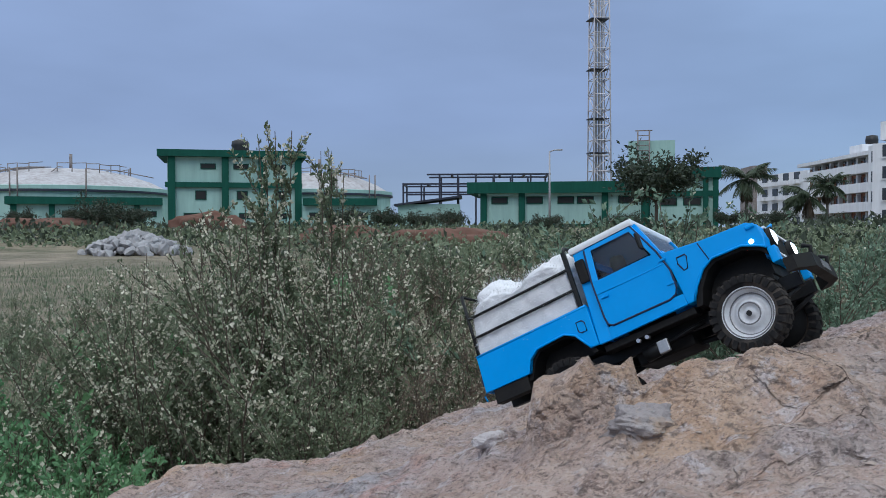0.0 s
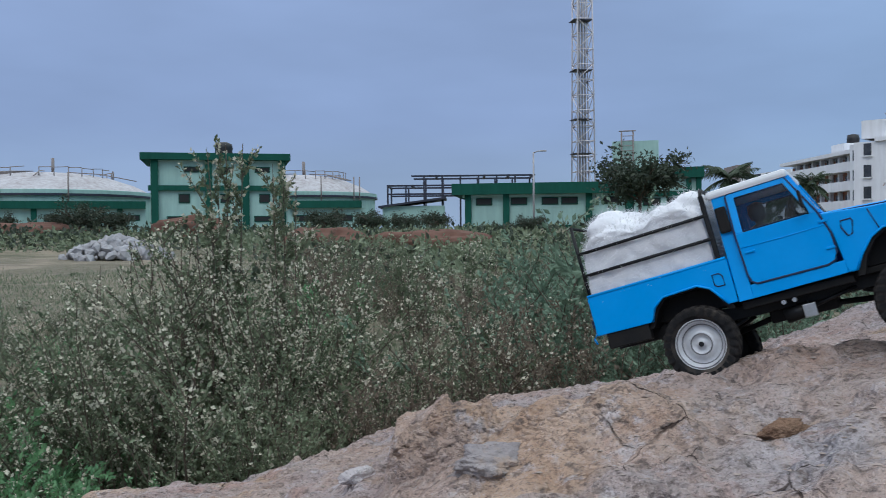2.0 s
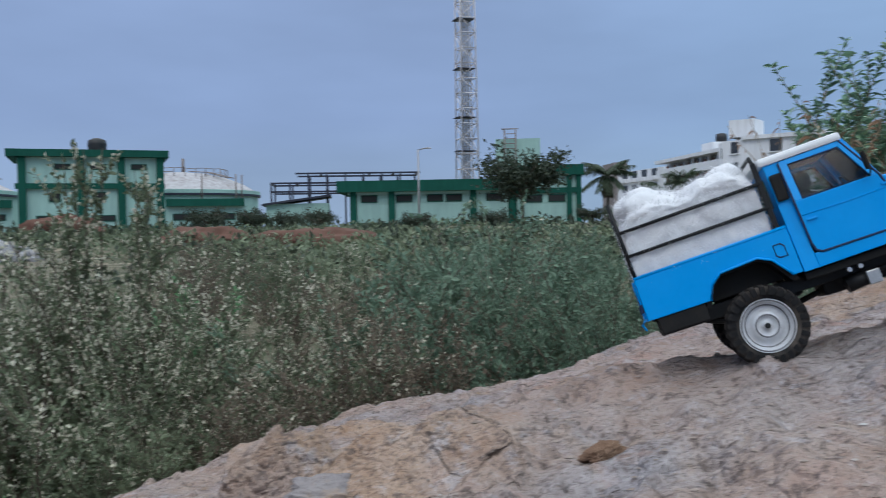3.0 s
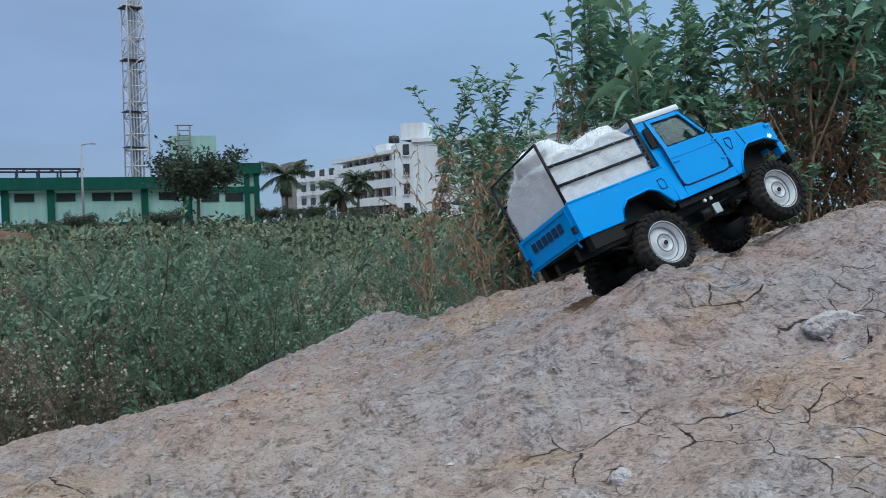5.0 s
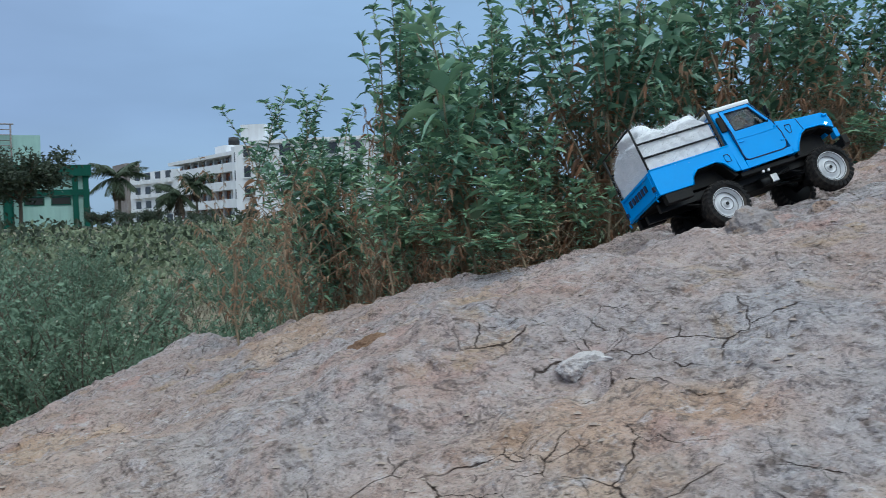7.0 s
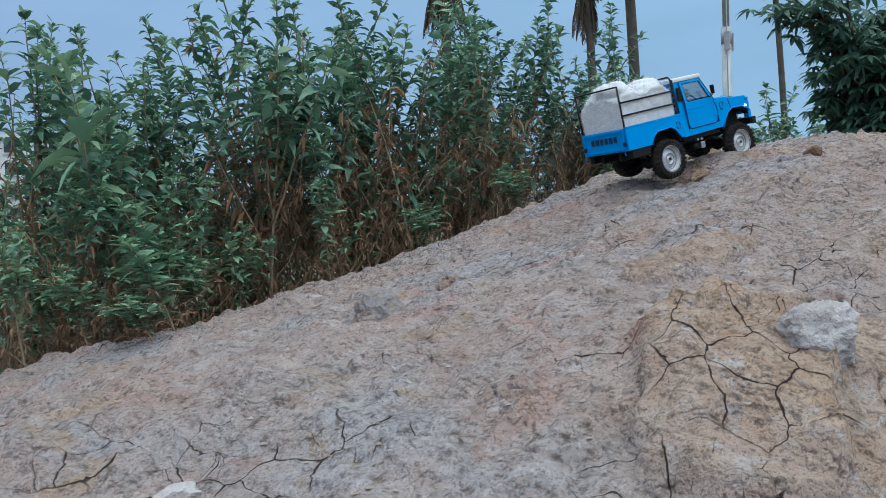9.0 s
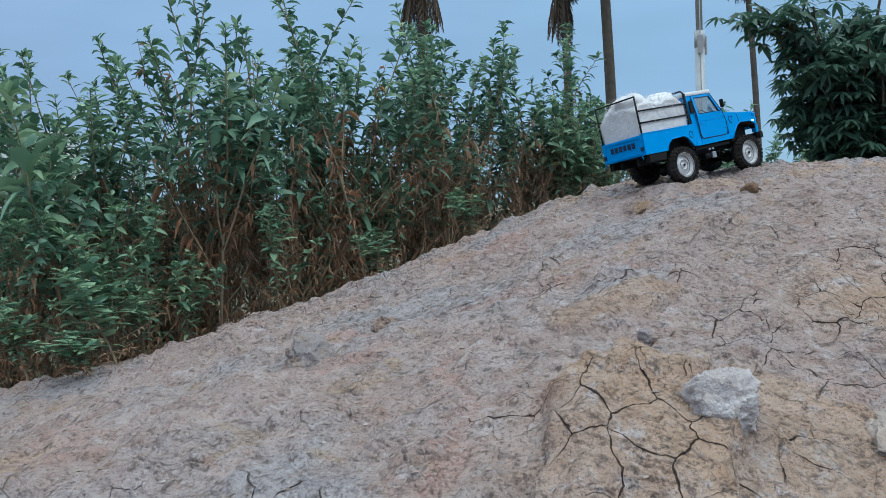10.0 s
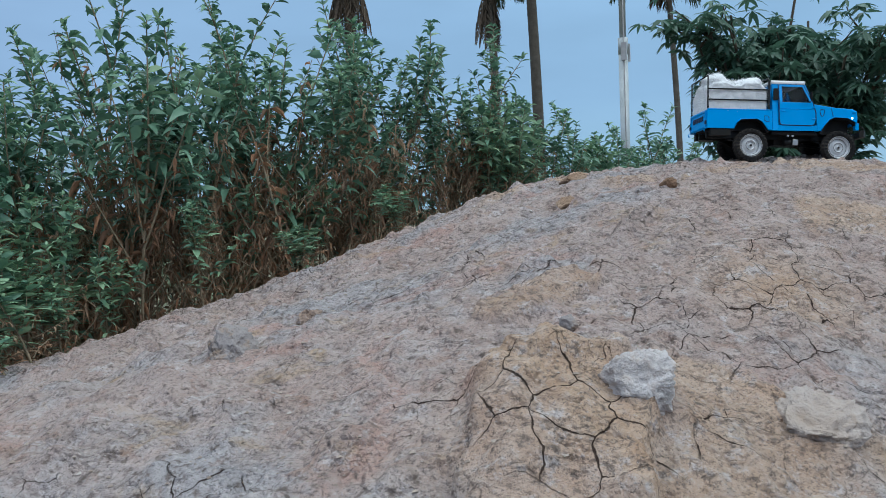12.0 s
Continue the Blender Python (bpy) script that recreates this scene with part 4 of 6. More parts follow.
    bumper = part("bumper", bm, M["black_plastic"], truck, "black front bumper")
    bm = box(bmesh.new(), 0.1702, 0.1712, -0.014, 0.014, 0.029, 0.037)
    part("plate", bm, M["rim_dark"], bumper)
    for s in (-1, 1):
        part("bumper_hoop", tube(bmesh.new(), [(0.166, s * 0.030, 0.038), (0.170, s * 0.030, 0.048), (0.163, s * 0.030, 0.052)], 0.0022, 8), M["black_plastic"], bumper)
    # --- underside ---
    for s in (-1, 1):
        part("chassis_rail", box(bmesh.new(), -0.192, 0.150, s * 0.024 - 0.004, s * 0.024 + 0.004, 0.018, 0.032, 0.0008), M["black_metal"], truck)
        part("rock_rail", box(bmesh.new(), -0.052, 0.052, s * 0.046 - 0.008, s * 0.046 + 0.008, 0.026, 0.033, 0.0008), M["black_plastic"], truck)
    for x in (-0.1, 0.1):
        bm = tube(bmesh.new(), [(x, -0.045, 0), (x, 0.045, 0)], 0.0055, 12)
        lathe(bm, [(0.0, -0.013), (0.009, -0.011), (0.013, 0), (0.009, 0.011), (0.0, 0.013)], 16)
        for v in bm.verts[24:]:
            v.co.x += x
        axle = part("axle", bm, M["black_metal"], truck)
        for s in (-1, 1):
            for dx in (-0.045, 0.045):
                part("link_arm", tube(bmesh.new(), [(x, s * 0.03, 0.001), (x + dx, s * 0.024, 0.018)], 0.0022, 8), M["black_metal"], axle)
            part("shock", tube(bmesh.new(), [(x + 0.006, s * 0.033, 0.004), (x + 0.010, s * 0.027, 0.05)], 0.004, 10), M["black_metal"], axle)
    part("drive_shaft", tube(bmesh.new(), [(-0.09, 0, 0.002), (-0.01, 0.004, 0.016), (0.09, 0.002, 0.004)], 0.003, 10), M["black_metal"], truck)
    part("gearbox", box(bmesh.new(), -0.035, 0.03, -0.022, 0.022, 0.006, 0.034, 0.003), M["black_plastic"], truck)
    part("undertray", box(bmesh.new(), -0.05, 0.13, -0.040, 0.040, 0.030, 0.036, 0.001), M["black_plastic"], truck)
    bm = tube(bmesh.new(), [(-0.018, -0.038, 0.010), (0.006, -0.038, 0.013)], 0.0075, 16)
    part("silencer", bm, M["black_metal"], truck)
    part("exhaust_pipe", tube(bmesh.new(), [(0.006, -0.038, 0.013), (0.03, -0.036, 0.018), (0.05, -0.03, 0.022)], 0.002, 8), M["black_metal"], truck)
    part("steel_tab", box(bmesh.new(), 0.000, 0.012, -0.048, -0.044, 0.004, 0.017, 0.001), M["steel"], truck, "bright steel bracket under the sill")
    for x in (-0.014, -0.004):
        part("bolt", tube(bmesh.new(), [(x, -0.050, 0.0235), (x, -0.056, 0.0235)], 0.0022, 10), M["steel"], truck)
    part("side_led", box(bmesh.new(), 0.121, 0.1225, -W + 0.004, -W + 0.006, 0.0615, 0.063), M["red_lamp"], truck, "small red lamp in the wheel arch")
    # --- inside ---
    part("seat", box(bmesh.new(), -0.046, 0.0, -0.048, 0.048, 0.050, 0.072, 0.004), M["black_plastic"], truck)
    part("dashboard", box(bmesh.new(), 0.028, 0.040, -0.052, 0.052, 0.080, 0.0985, 0.002), M["black_plastic"], truck)
    bm = bmesh.new()
    tube(bm, [(0.0, 0.011 * math.cos(a), 0.011 * math.sin(a)) for a in (2 * math.pi * k / 20 for k in range(21))], 0.0011, 6, caps=False)
    tube(bm, [(0.014, 0, -0.004), (0, 0, 0)], 0.0012, 6)
    bm.transform(Matrix.Translation((0.021, -0.024, 0.099)) @ Matrix.Rotation(radians(-25), 4, "Y"))
    part("steering_wheel", bm, M["black_plastic"], truck)
    # --- load rack ---
    rack = part("load_rack", tube(bmesh.new(), [(-0.2, -0.058, 0.154), (-0.2, 0.058, 0.154)], 0.0016, 8), M["black_metal"], truck, "black tubular load rack")
    for s in (-1, 1):
        part("post", tube(bmesh.new(), [(-0.199, s * 0.058, 0.076), (-0.2, s * 0.058, 0.1545)], 0.0019, 8), M["black_metal"], rack)
        part("post", box(bmesh.new(), -0.0635, -0.0585, s * 0.058 - 0.002, s * 0.058 + 0.002, 0.077, 0.146, 0.0008), M["black_metal"], rack)
        for z in (0.1005, 0.1245):
            part("rail", tube(bmesh.new(), [(-0.199, s * 0.0588, z), (-0.061, s * 0.0588, z + 0.0008)], 0.0017, 8), M["black_metal"], rack)
    part("hoop", tube(bmesh.new(), [(-0.061, -0.058, 0.144), (-0.061, -0.052, 0.152), (-0.061, 0.052, 0.152), (-0.061, 0.058, 0.144)], 0.0019, 8), M["black_metal"], rack)
    wheels = {}
    for side_name, sy in (("r", -1), ("l", 1)):
        for axle_name, x in (("rear", -0.1), ("front", 0.1)):
            wheels[axle_name, sy] = build_wheel(truck) if not wheels else None
    first = wheels["rear", -1]
    for key in wheels:
        if wheels[key] is None:
            w = first.copy()
            scene.collection.objects.link(w)
            for ch in first.children:
                c2 = ch.copy()
                scene.collection.objects.link(c2)
                c2.parent = w
            wheels[key] = w
    return truck, wheels


TRUCK, WHEELS = build_truck()


def build_cotton():
    """Loose white cotton that bulges over the rack; a lumpy shell with fluff standing off it."""
    lumps = [(-0.160, 0.0, 0.092, 0.052, 0.088, 0.064), (-0.135, 0.005, 0.090, 0.052, 0.088, 0.058), (-0.098, -0.004, 0.092, 0.050, 0.088, 0.062), (-0.172, -0.010, 0.146, 0.025, 0.042, 0.021), (-0.158, 0.012, 0.140, 0.032, 0.040, 0.022), (-0.084, 0.0, 0.142, 0.022, 0.044, 0.019), (-0.108, -0.02, 0.132, 0.026, 0.032, 0.020)]
    bm = bmesh.new()
    bmesh.ops.create_icosphere(bm, subdivisions=6, radius=1)
    for v in bm.verts:
        d = v.co.normalized()
        o = Vector((-0.132, 0, 0.095))
        reach = 0.02
        for cx, cy, cz, rx, ry, rz in lumps:
            c = Vector((cx, cy, cz)) - o
            dd, cc = Vector((d.x / rx, d.y / ry, d.z / rz)), Vector((c.x / rx, c.y / ry, c.z / rz))
            A, B, C = dd.dot(dd), dd.dot(cc), cc.dot(cc) - 1
            q = B * B - A * C
            if q > 0:
                reach = max(reach, (B + math.sqrt(q)) / A)
        p = o + d * reach
        n = 0.0055 * noise.noise(p * 40) + 0.0028 * noise.noise(p * 130) + 0.0006 * noise.noise(p * 400)
        p = p + d * n
        p.y = max(-0.0555, min(0.0555, p.y)) + 0.0028 * noise.noise(p * 55) + 0.0014 * noise.noise(p * 130)
        p.x = max(-0.1965, min(-0.066, p.x)) + 0.0012 * noise.noise(p * 110 + Vector((5, 0, 0)))
        p.z = max(p.z, 0.0655)
        v.co = p
    bm.normal_update()
    for f in bm.faces:
        f.smooth = True
    pts = [(v.co.copy(), v.normal.copy()) for v in bm.verts if v.co.z > 0.07]
    ob = part("cotton_load", bm, M["cotton"])
    tagged(ob, "fluffy white raw cotton heaped in the truck bed", "cotton")
    rnd = random.Random(5)
    vs, fs = [], []
    for p, nrm in rnd.sample(pts, min(9000, len(pts))):
        t = Vector((rnd.gauss(0, 1), rnd.gauss(0, 1), rnd.gauss(0, 1)))
        d = (nrm * 0.9 + t * 0.55).normalized()
        L = rnd.uniform(0.003, 0.010)
        s = d.cross(t).normalized() * 0.00014
        i = len(vs)
        m = p + d * L * 0.6
        e = p + (d + t.normalized() * 0.5).normalized() * L
        vs += [tuple(p - s - nrm * 0.0005), tuple(p + s - nrm * 0.0005), tuple(m + s), tuple(m - s), tuple(e)]
        fs += [(i, i + 1, i + 2, i + 3), (i + 3, i + 2, i + 4)]
    me = raw("cotton_fluff", vs, fs)
    mesh_part("cotton_fluff", me, M["cotton"], ob)
    return ob


COTTON = build_cotton()


def build_figure():
    """A plain dark toy figure at the wheel."""
    bm = bmesh.new()
    lathe(bm, [(0.0, 0.070), (0.012, 0.072), (0.0125, 0.085), (0.013, 0.098), (0.009, 0.104), (0.004, 0.106), (0.004, 0.109), (0.0075, 0.112), (0.0088, 0.119), (0.0075, 0.126), (0.0, 0.1285)], 20, "z")
    for v in bm.verts:
        if v.co.z < 0.106:
            v.co.y *= 1.35
    for s in (-1, 1):
        tube(bm, [(0.0, s * 0.015, 0.099), (0.010, s * 0.017, 0.092), (0.030, s * 0.010, 0.098)], 0.0035, 8, 0.0025)
    bm.transform(Matrix.Translation((-0.018, -0.024, 0)))
    ob = part("driver_figure", bm, M["figure"])
    return tagged(ob, "plain dark toy driver figure at the wheel", "figurine")


FIGURE = build_figure()


# ================= plants =================
def leaf_arrays(rng, base, direc, length, width, droop=0.35, fold=0.25):
    """Many lance-shaped leaves at once: eight corners each, folded along the midrib and drooping at the tip."""
    n = len(base)
    d = direc / np.linalg.norm(direc, axis=1, keepdims=True)
    up = np.tile(np.array([0, 0, 1.0]), (n, 1)) + rng.normal(0, 0.35, (n, 3))
    s = np.cross(d, up)
    s /= np.linalg.norm(s, axis=1, keepdims=True) + 1e-9
    u = np.cross(s, d)
    L, Wd = length[:, None], width[:, None]
    dr = droop * rng.uniform(0.3, 1.7, (n, 1)) * L
    dz = np.array([0, 0, -1.0])
    m1, m2, tip = base + d * L * 0.35 + dz * dr * 0.12, base + d * L * 0.7 + dz * dr * 0.45, base + d * L + dz * dr
    f = fold * Wd
    pts = [base, m1 + s * Wd * 0.5 + u * f, m1, m1 - s * Wd * 0.5 + u * f, m2 + s * Wd * 0.36 + u * f * 0.8, m2, m2 - s * Wd * 0.36 + u * f * 0.8, tip]
    v = np.stack(pts, 1).reshape(-1, 3)
    t = np.array([(0, 1, 2), (0, 2, 3), (1, 4, 5), (1, 5, 2), (2, 5, 6), (2, 6, 3), (4, 7, 5), (5, 7, 6)])
    fc = (t[None] + 8 * np.arange(n)[:, None, None]).reshape(-1, 3)
    return v, fc


def scrap_arrays(rng, base, length, width, direc=None):
    """Small plain leaves: one bent quad each."""
    n = len(base)
    d = rng.normal(0, 1, (n, 3)) if direc is None else direc + rng.normal(0, 0.5, (n, 3))
    d /= np.linalg.norm(d, axis=1, keepdims=True)
    s = np.cross(d, rng.normal(0, 1, (n, 3)))
    s /= np.linalg.norm(s, axis=1, keepdims=True) + 1e-9
    u = np.cross(s, d)
    L, Wd = length[:, None], width[:, None]
    pts = [base, base + d * L * 0.5 + s * Wd * 0.5 + u * Wd * 0.15, base + d * L, base + d * L * 0.5 - s * Wd * 0.5 + u * Wd * 0.15]
    v = np.stack(pts, 1).reshape(-1, 3)
    return v, (np.array([(0, 1, 2, 3)])[None] + 4 * np.arange(n)[:, None, None]).reshape(-1, 4)


def stems_mesh(name, lines, n=5):
    """lines: (points, radius at foot, radius at tip)."""
    bm = bmesh.new()
    for pts, r, r2 in lines:
        tube(bm, pts, r, n, r2, caps=False)
    me = bpy.data.meshes.new(name)
    bm.to_mesh(me)
    bm.free()
    return me


def grow(rng, foot, lean, height, bend, steps=7):
    """A stem line that wavers as it rises."""
    p, d, pts = np.array(foot, float), np.array([lean[0], lean[1], 1.0]), []
    for i in range(steps):
        pts.append(p.copy())
        d = d + rng.normal(0, bend, 3) * np.array([1, 1, 0.3])
        d /= np.linalg.norm(d)
        p = p + d * height / (steps - 1)
    return np.array(pts)


def along(pts, f):
    i = np.clip((f * (len(pts) - 1)).astype(int), 0, len(pts) - 2)
    k = (f * (len(pts) - 1) - i)[:, None]
    return pts[i] * (1 - k) + pts[i + 1] * k, pts[i + 1] - pts[i]


def weed_meshes(seed, height, dry=0.5, branches=5, big=1.0):
    """Tall leafy weed: forked stems, whorls of slender drooping leaves above, shrivelled brown leaves below."""
    rng = np.random.default_rng(seed)
    lines, gb, gd, gl, db, dd, dl, yb, yd, yl = [], [], [], [], [], [], [], [], [], []
    stems = [(grow(rng, (0, 0, -0.05), rng.normal(0, 0.12, 2), height, 0.08), 0.0042)]
    for b in range(branches):
        f = rng.uniform(0.3, 0.8)
        p, d = along(stems[0][0], np.array([f]))
        a = rng.uniform(0, 2 * math.pi)
        stems.append((grow(rng, p[0], (math.cos(a) * 0.42, math.sin(a) * 0.42), height * (1.0 - f) * rng.uniform(0.55, 0.95), 0.08, 6), 0.0028))
    for pts, r in stems:
        lines.append(([tuple(q) for q in pts], r, r * 0.3))
        H = pts[:, 2].max() - pts[:, 2].min()
        n = max(int(H / (0.0063 * big)), 8)
        f = np.concatenate([np.sort(rng.uniform(0.04, 0.97, n)), rng.uniform(0.965, 1.0, 9)])
        n += 9
        p, t = along(pts, f)
        ang = np.arange(n) * 2.4 + rng.normal(0, 0.4, n)
        rel = p[:, 2] / height
        rise = np.where(f > 0.96, 1.0, np.where(rel > 0.7, 0.65, 0.4)) + rng.normal(0, 0.35, n)
        d = np.stack([np.cos(ang), np.sin(ang), rise], 1)
        L = (0.022 + 0.026 * np.sin(np.clip(f, 0, 1) * math.pi * 0.8) * rng.uniform(0.4, 1.6, n)) * big
        L = L * np.where(f > 0.96, 0.8, 1.0)
        green = rng.random(n) < np.clip((rel - dry + 0.10) / 0.22, 0.05, 1)
        # paler leaves near the tips; green kinds get many more, painted as if lit
        paler = green & (rel > (0.72 if dry > 0.4 else 0.15)) & (rng.random(n) < (0.3 if dry > 0.4 else 0.6))
        g = green & ~paler
        gb.append(p[g]), gd.append(d[g]), gl.append(L[g])
        yb.append(p[paler]), yd.append(d[paler]), yl.append(L[paler])
        k = ~green & (rng.random(n) < 0.85)
        dk = d[k].copy()
        dk[:, 2] = rng.uniform(-1.5, 1.0, k.sum())
        db.append(p[k]), dd.append(dk), dl.append(L[k] * rng.uniform(0.3, 0.85, k.sum()))
    # dry side twigs low down, hung with shreds of leaf
    for _ in range(20 if dry > 0.4 else 5):
        a = rng.uniform(0, 2 * math.pi)
        q = grow(rng, (0, 0, rng.uniform(0.0, 0.45) * height), (math.cos(a) * 0.9, math.sin(a) * 0.9), height * rng.uniform(0.15, 0.36), 0.2, 5)
        lines.append(([tuple(v) for v in q], 0.0017, 0.0007))
        m = 12
        pp, _t = along(q, rng.uniform(0.2, 1, m))
        db.append(pp), dd.append(np.stack([rng.normal(0, 0.7, m), rng.normal(0, 0.7, m), rng.uniform(-1.8, 0.5, m)], 1)), dl.append(rng.uniform(0.010, 0.026, m))
    out = {"tip": stems[0][0][-1], "stem": (stems_mesh("stem", lines), M["stem"])}
    for name, b, d, l, mat, dr, fo, w in (("foliage", gb, gd, gl, M["leaf"], 0.42, 0.2, 0.34), ("young_foliage", yb, yd, yl, M["leaf_pale"], 0.3, 0.25, 0.32), ("dry_foliage", db, dd, dl, M["leaf_dry"], 0.5, 0.9, 0.22)):
        b, d, l = np.concatenate(b), np.concatenate(d), np.concatenate(l)
        if len(b):
            v, f = leaf_arrays(rng, b, d, l, l * w * rng.uniform(0.7, 1.35, len(l)), dr, fo)
            out[name] = (raw(name, v, f, True), mat)
    return out


def plant_thing(name, label, category, meshes, m, group):
    ob = thing(name, label, category, m, group)
    for pn, pair in meshes.items():
        if pn == "tip":
            continue
        me, mat = pair
        c = new(pn, me)
        if not me.materials:
            me.materials.append(mat)
        c.parent = ob
        c["kind"] = "stuff"
    return ob


def plant_row():
    """The row of tall weeds that stands behind the far edge of the heap."""
    kinds = [(weed_meshes(100 + i, h, dry, br), h) for i, (h, dry, br) in enumerate([(0.95, 0.52, 5), (0.88, 0.55, 6), (0.80, 0.50, 5), (1.0, 0.52, 3), (0.72, 0.5, 5), (0.92, 0.58, 5), (0.6, 0.35, 4), (0.5, 0.25, 4), (0.95, 0.22, 5), (0.85, 0.25, 6)])]
    kinds.append((weed_meshes(111, 0.6, 0.2, 2, 1.6), 0.6))
    rng = np.random.default_rng(12)
    line_x, line_y = np.array([1.38, 1.5, 1.8, 2.2, 2.6, 3.0, 3.5, 4.1]), np.array([2.02, 1.85, 1.60, 1.38, 1.16, 1.02, 0.85, 0.72])
    tops_x, tops_z = [1.3, 1.5, 1.7, 2.0, 2.4, 2.75, 3.05, 3.4, 4.2], [1.20, 1.38, 1.66, 1.86, 1.90, 1.84, 1.72, 1.64, 1.56]
    for i in range(168):
        s = rng.uniform(0, 1) ** 0.95
        x = 1.42 + 2.7 * s
        y = np.interp(x, line_x, line_y) + abs(rng.normal(0, 0.24)) + rng.uniform(-0.05, 0.08)
        x = x + rng.normal(0, 0.05)
        if x - 0.2 < 0.52 * y or (x < 1.75 and i % 3 == 0):
            continue
        z = gz(x, y, False)
        want = np.interp(x, tops_x, tops_z) - z + rng.normal(-0.03, 0.09)
        if rng.random() < 0.22:
            want *= rng.uniform(0.45, 0.75)
        if want < 0.25:
            continue
        k = int(rng.integers(0, 6)) if want > 0.55 else int(rng.integers(6, 8))
        if x < 1.8 and want > 0.55 and rng.random() < 0.55:
            k = int(rng.integers(8, 10))
        meshes, h = kinds[k]
        sc = want / h
        m = Matrix.Translation((x, y, z)) @ Euler((rng.normal(0, 0.06), rng.normal(0, 0.06), rng.uniform(0, 6.28))).to_matrix().to_4x4() @ Matrix.Diagonal((min(max(sc, 0.75), 1.15),) * 2 + (sc, 1))
        plant_thing("tall_weed", "tall green leafy weed with shrivelled brown leaves below", "weed", meshes, m, "row of tall weeds behind the heap")
    # a few marked single stalks
    for x, y, top, k in ((1.58, 2.40, 1.64, 3), (1.239, 1.821, 1.525, 3), (1.29, 1.737, 1.47, 3), (1.58, 1.80, 1.72, 0), (1.62, 2.2, 1.50, 2), (1.50, 2.1, 1.12, 6), (1.72, 2.2, 1.6, 0), (2.62, 1.45, 2.10, 3), (2.20, 1.75, 2.12, 3), (1.45, 1.62, 1.66, 10), (1.30, 1.55, 1.30, 7), (1.36, 1.46, 1.18, 7), (1.55, 1.42, 1.25, 6), (1.42, 1.36, 1.22, 10), (1.50, 1.52, 1.45, 4), (1.62, 1.48, 1.40, 6), (1.38, 1.62, 1.22, 7), (1.48, 1.45, 1.32, 10), (1.56, 1.36, 1.22, 7), (1.66, 1.42, 1.38, 6), (1.44, 1.56, 1.38, 6), (1.72, 1.36, 1.30, 7), (1.9, 1.3, 1.34, 6), (2.1, 1.16, 1.26, 7), (1.36, 1.27, 1.12, 7), (1.58, 1.6, 1.55, 4), (2.35, 1.08, 1.36, 7), (3.0, 1.06, 1.68, 0), (3.15, 0.98, 1.66, 2), (2.85, 1.13, 1.74, 0), (3.3, 0.92, 1.60, 4), (3.48, 0.84, 1.55, 4), (2.7, 1.16, 1.74, 1), (3.6, 0.78, 1.5, 6), (2.0, 1.42, 1.6, 4)):
        z = gz(x, y, False)
        sc = (top - z) / kinds[k][1]
        w = min(max(sc, 0.7), 1.1)
        off = Matrix.Rotation(x * 7, 4, "Z") @ Vector((kinds[k][0]["tip"][0] * w, kinds[k][0]["tip"][1] * w, 0))
        m = Matrix.Translation((x - off.x, y - off.y, gz(x - off.x, y - off.y, False))) @ Matrix.Rotation(x * 7, 4, "Z") @ Matrix.Diagonal((w, w, sc, 1))
        plant_thing("tall_weed", "single green leafy weed stalk on the bank", "weed", kinds[k][0], m, "row of tall weeds behind the heap")


plant_row()


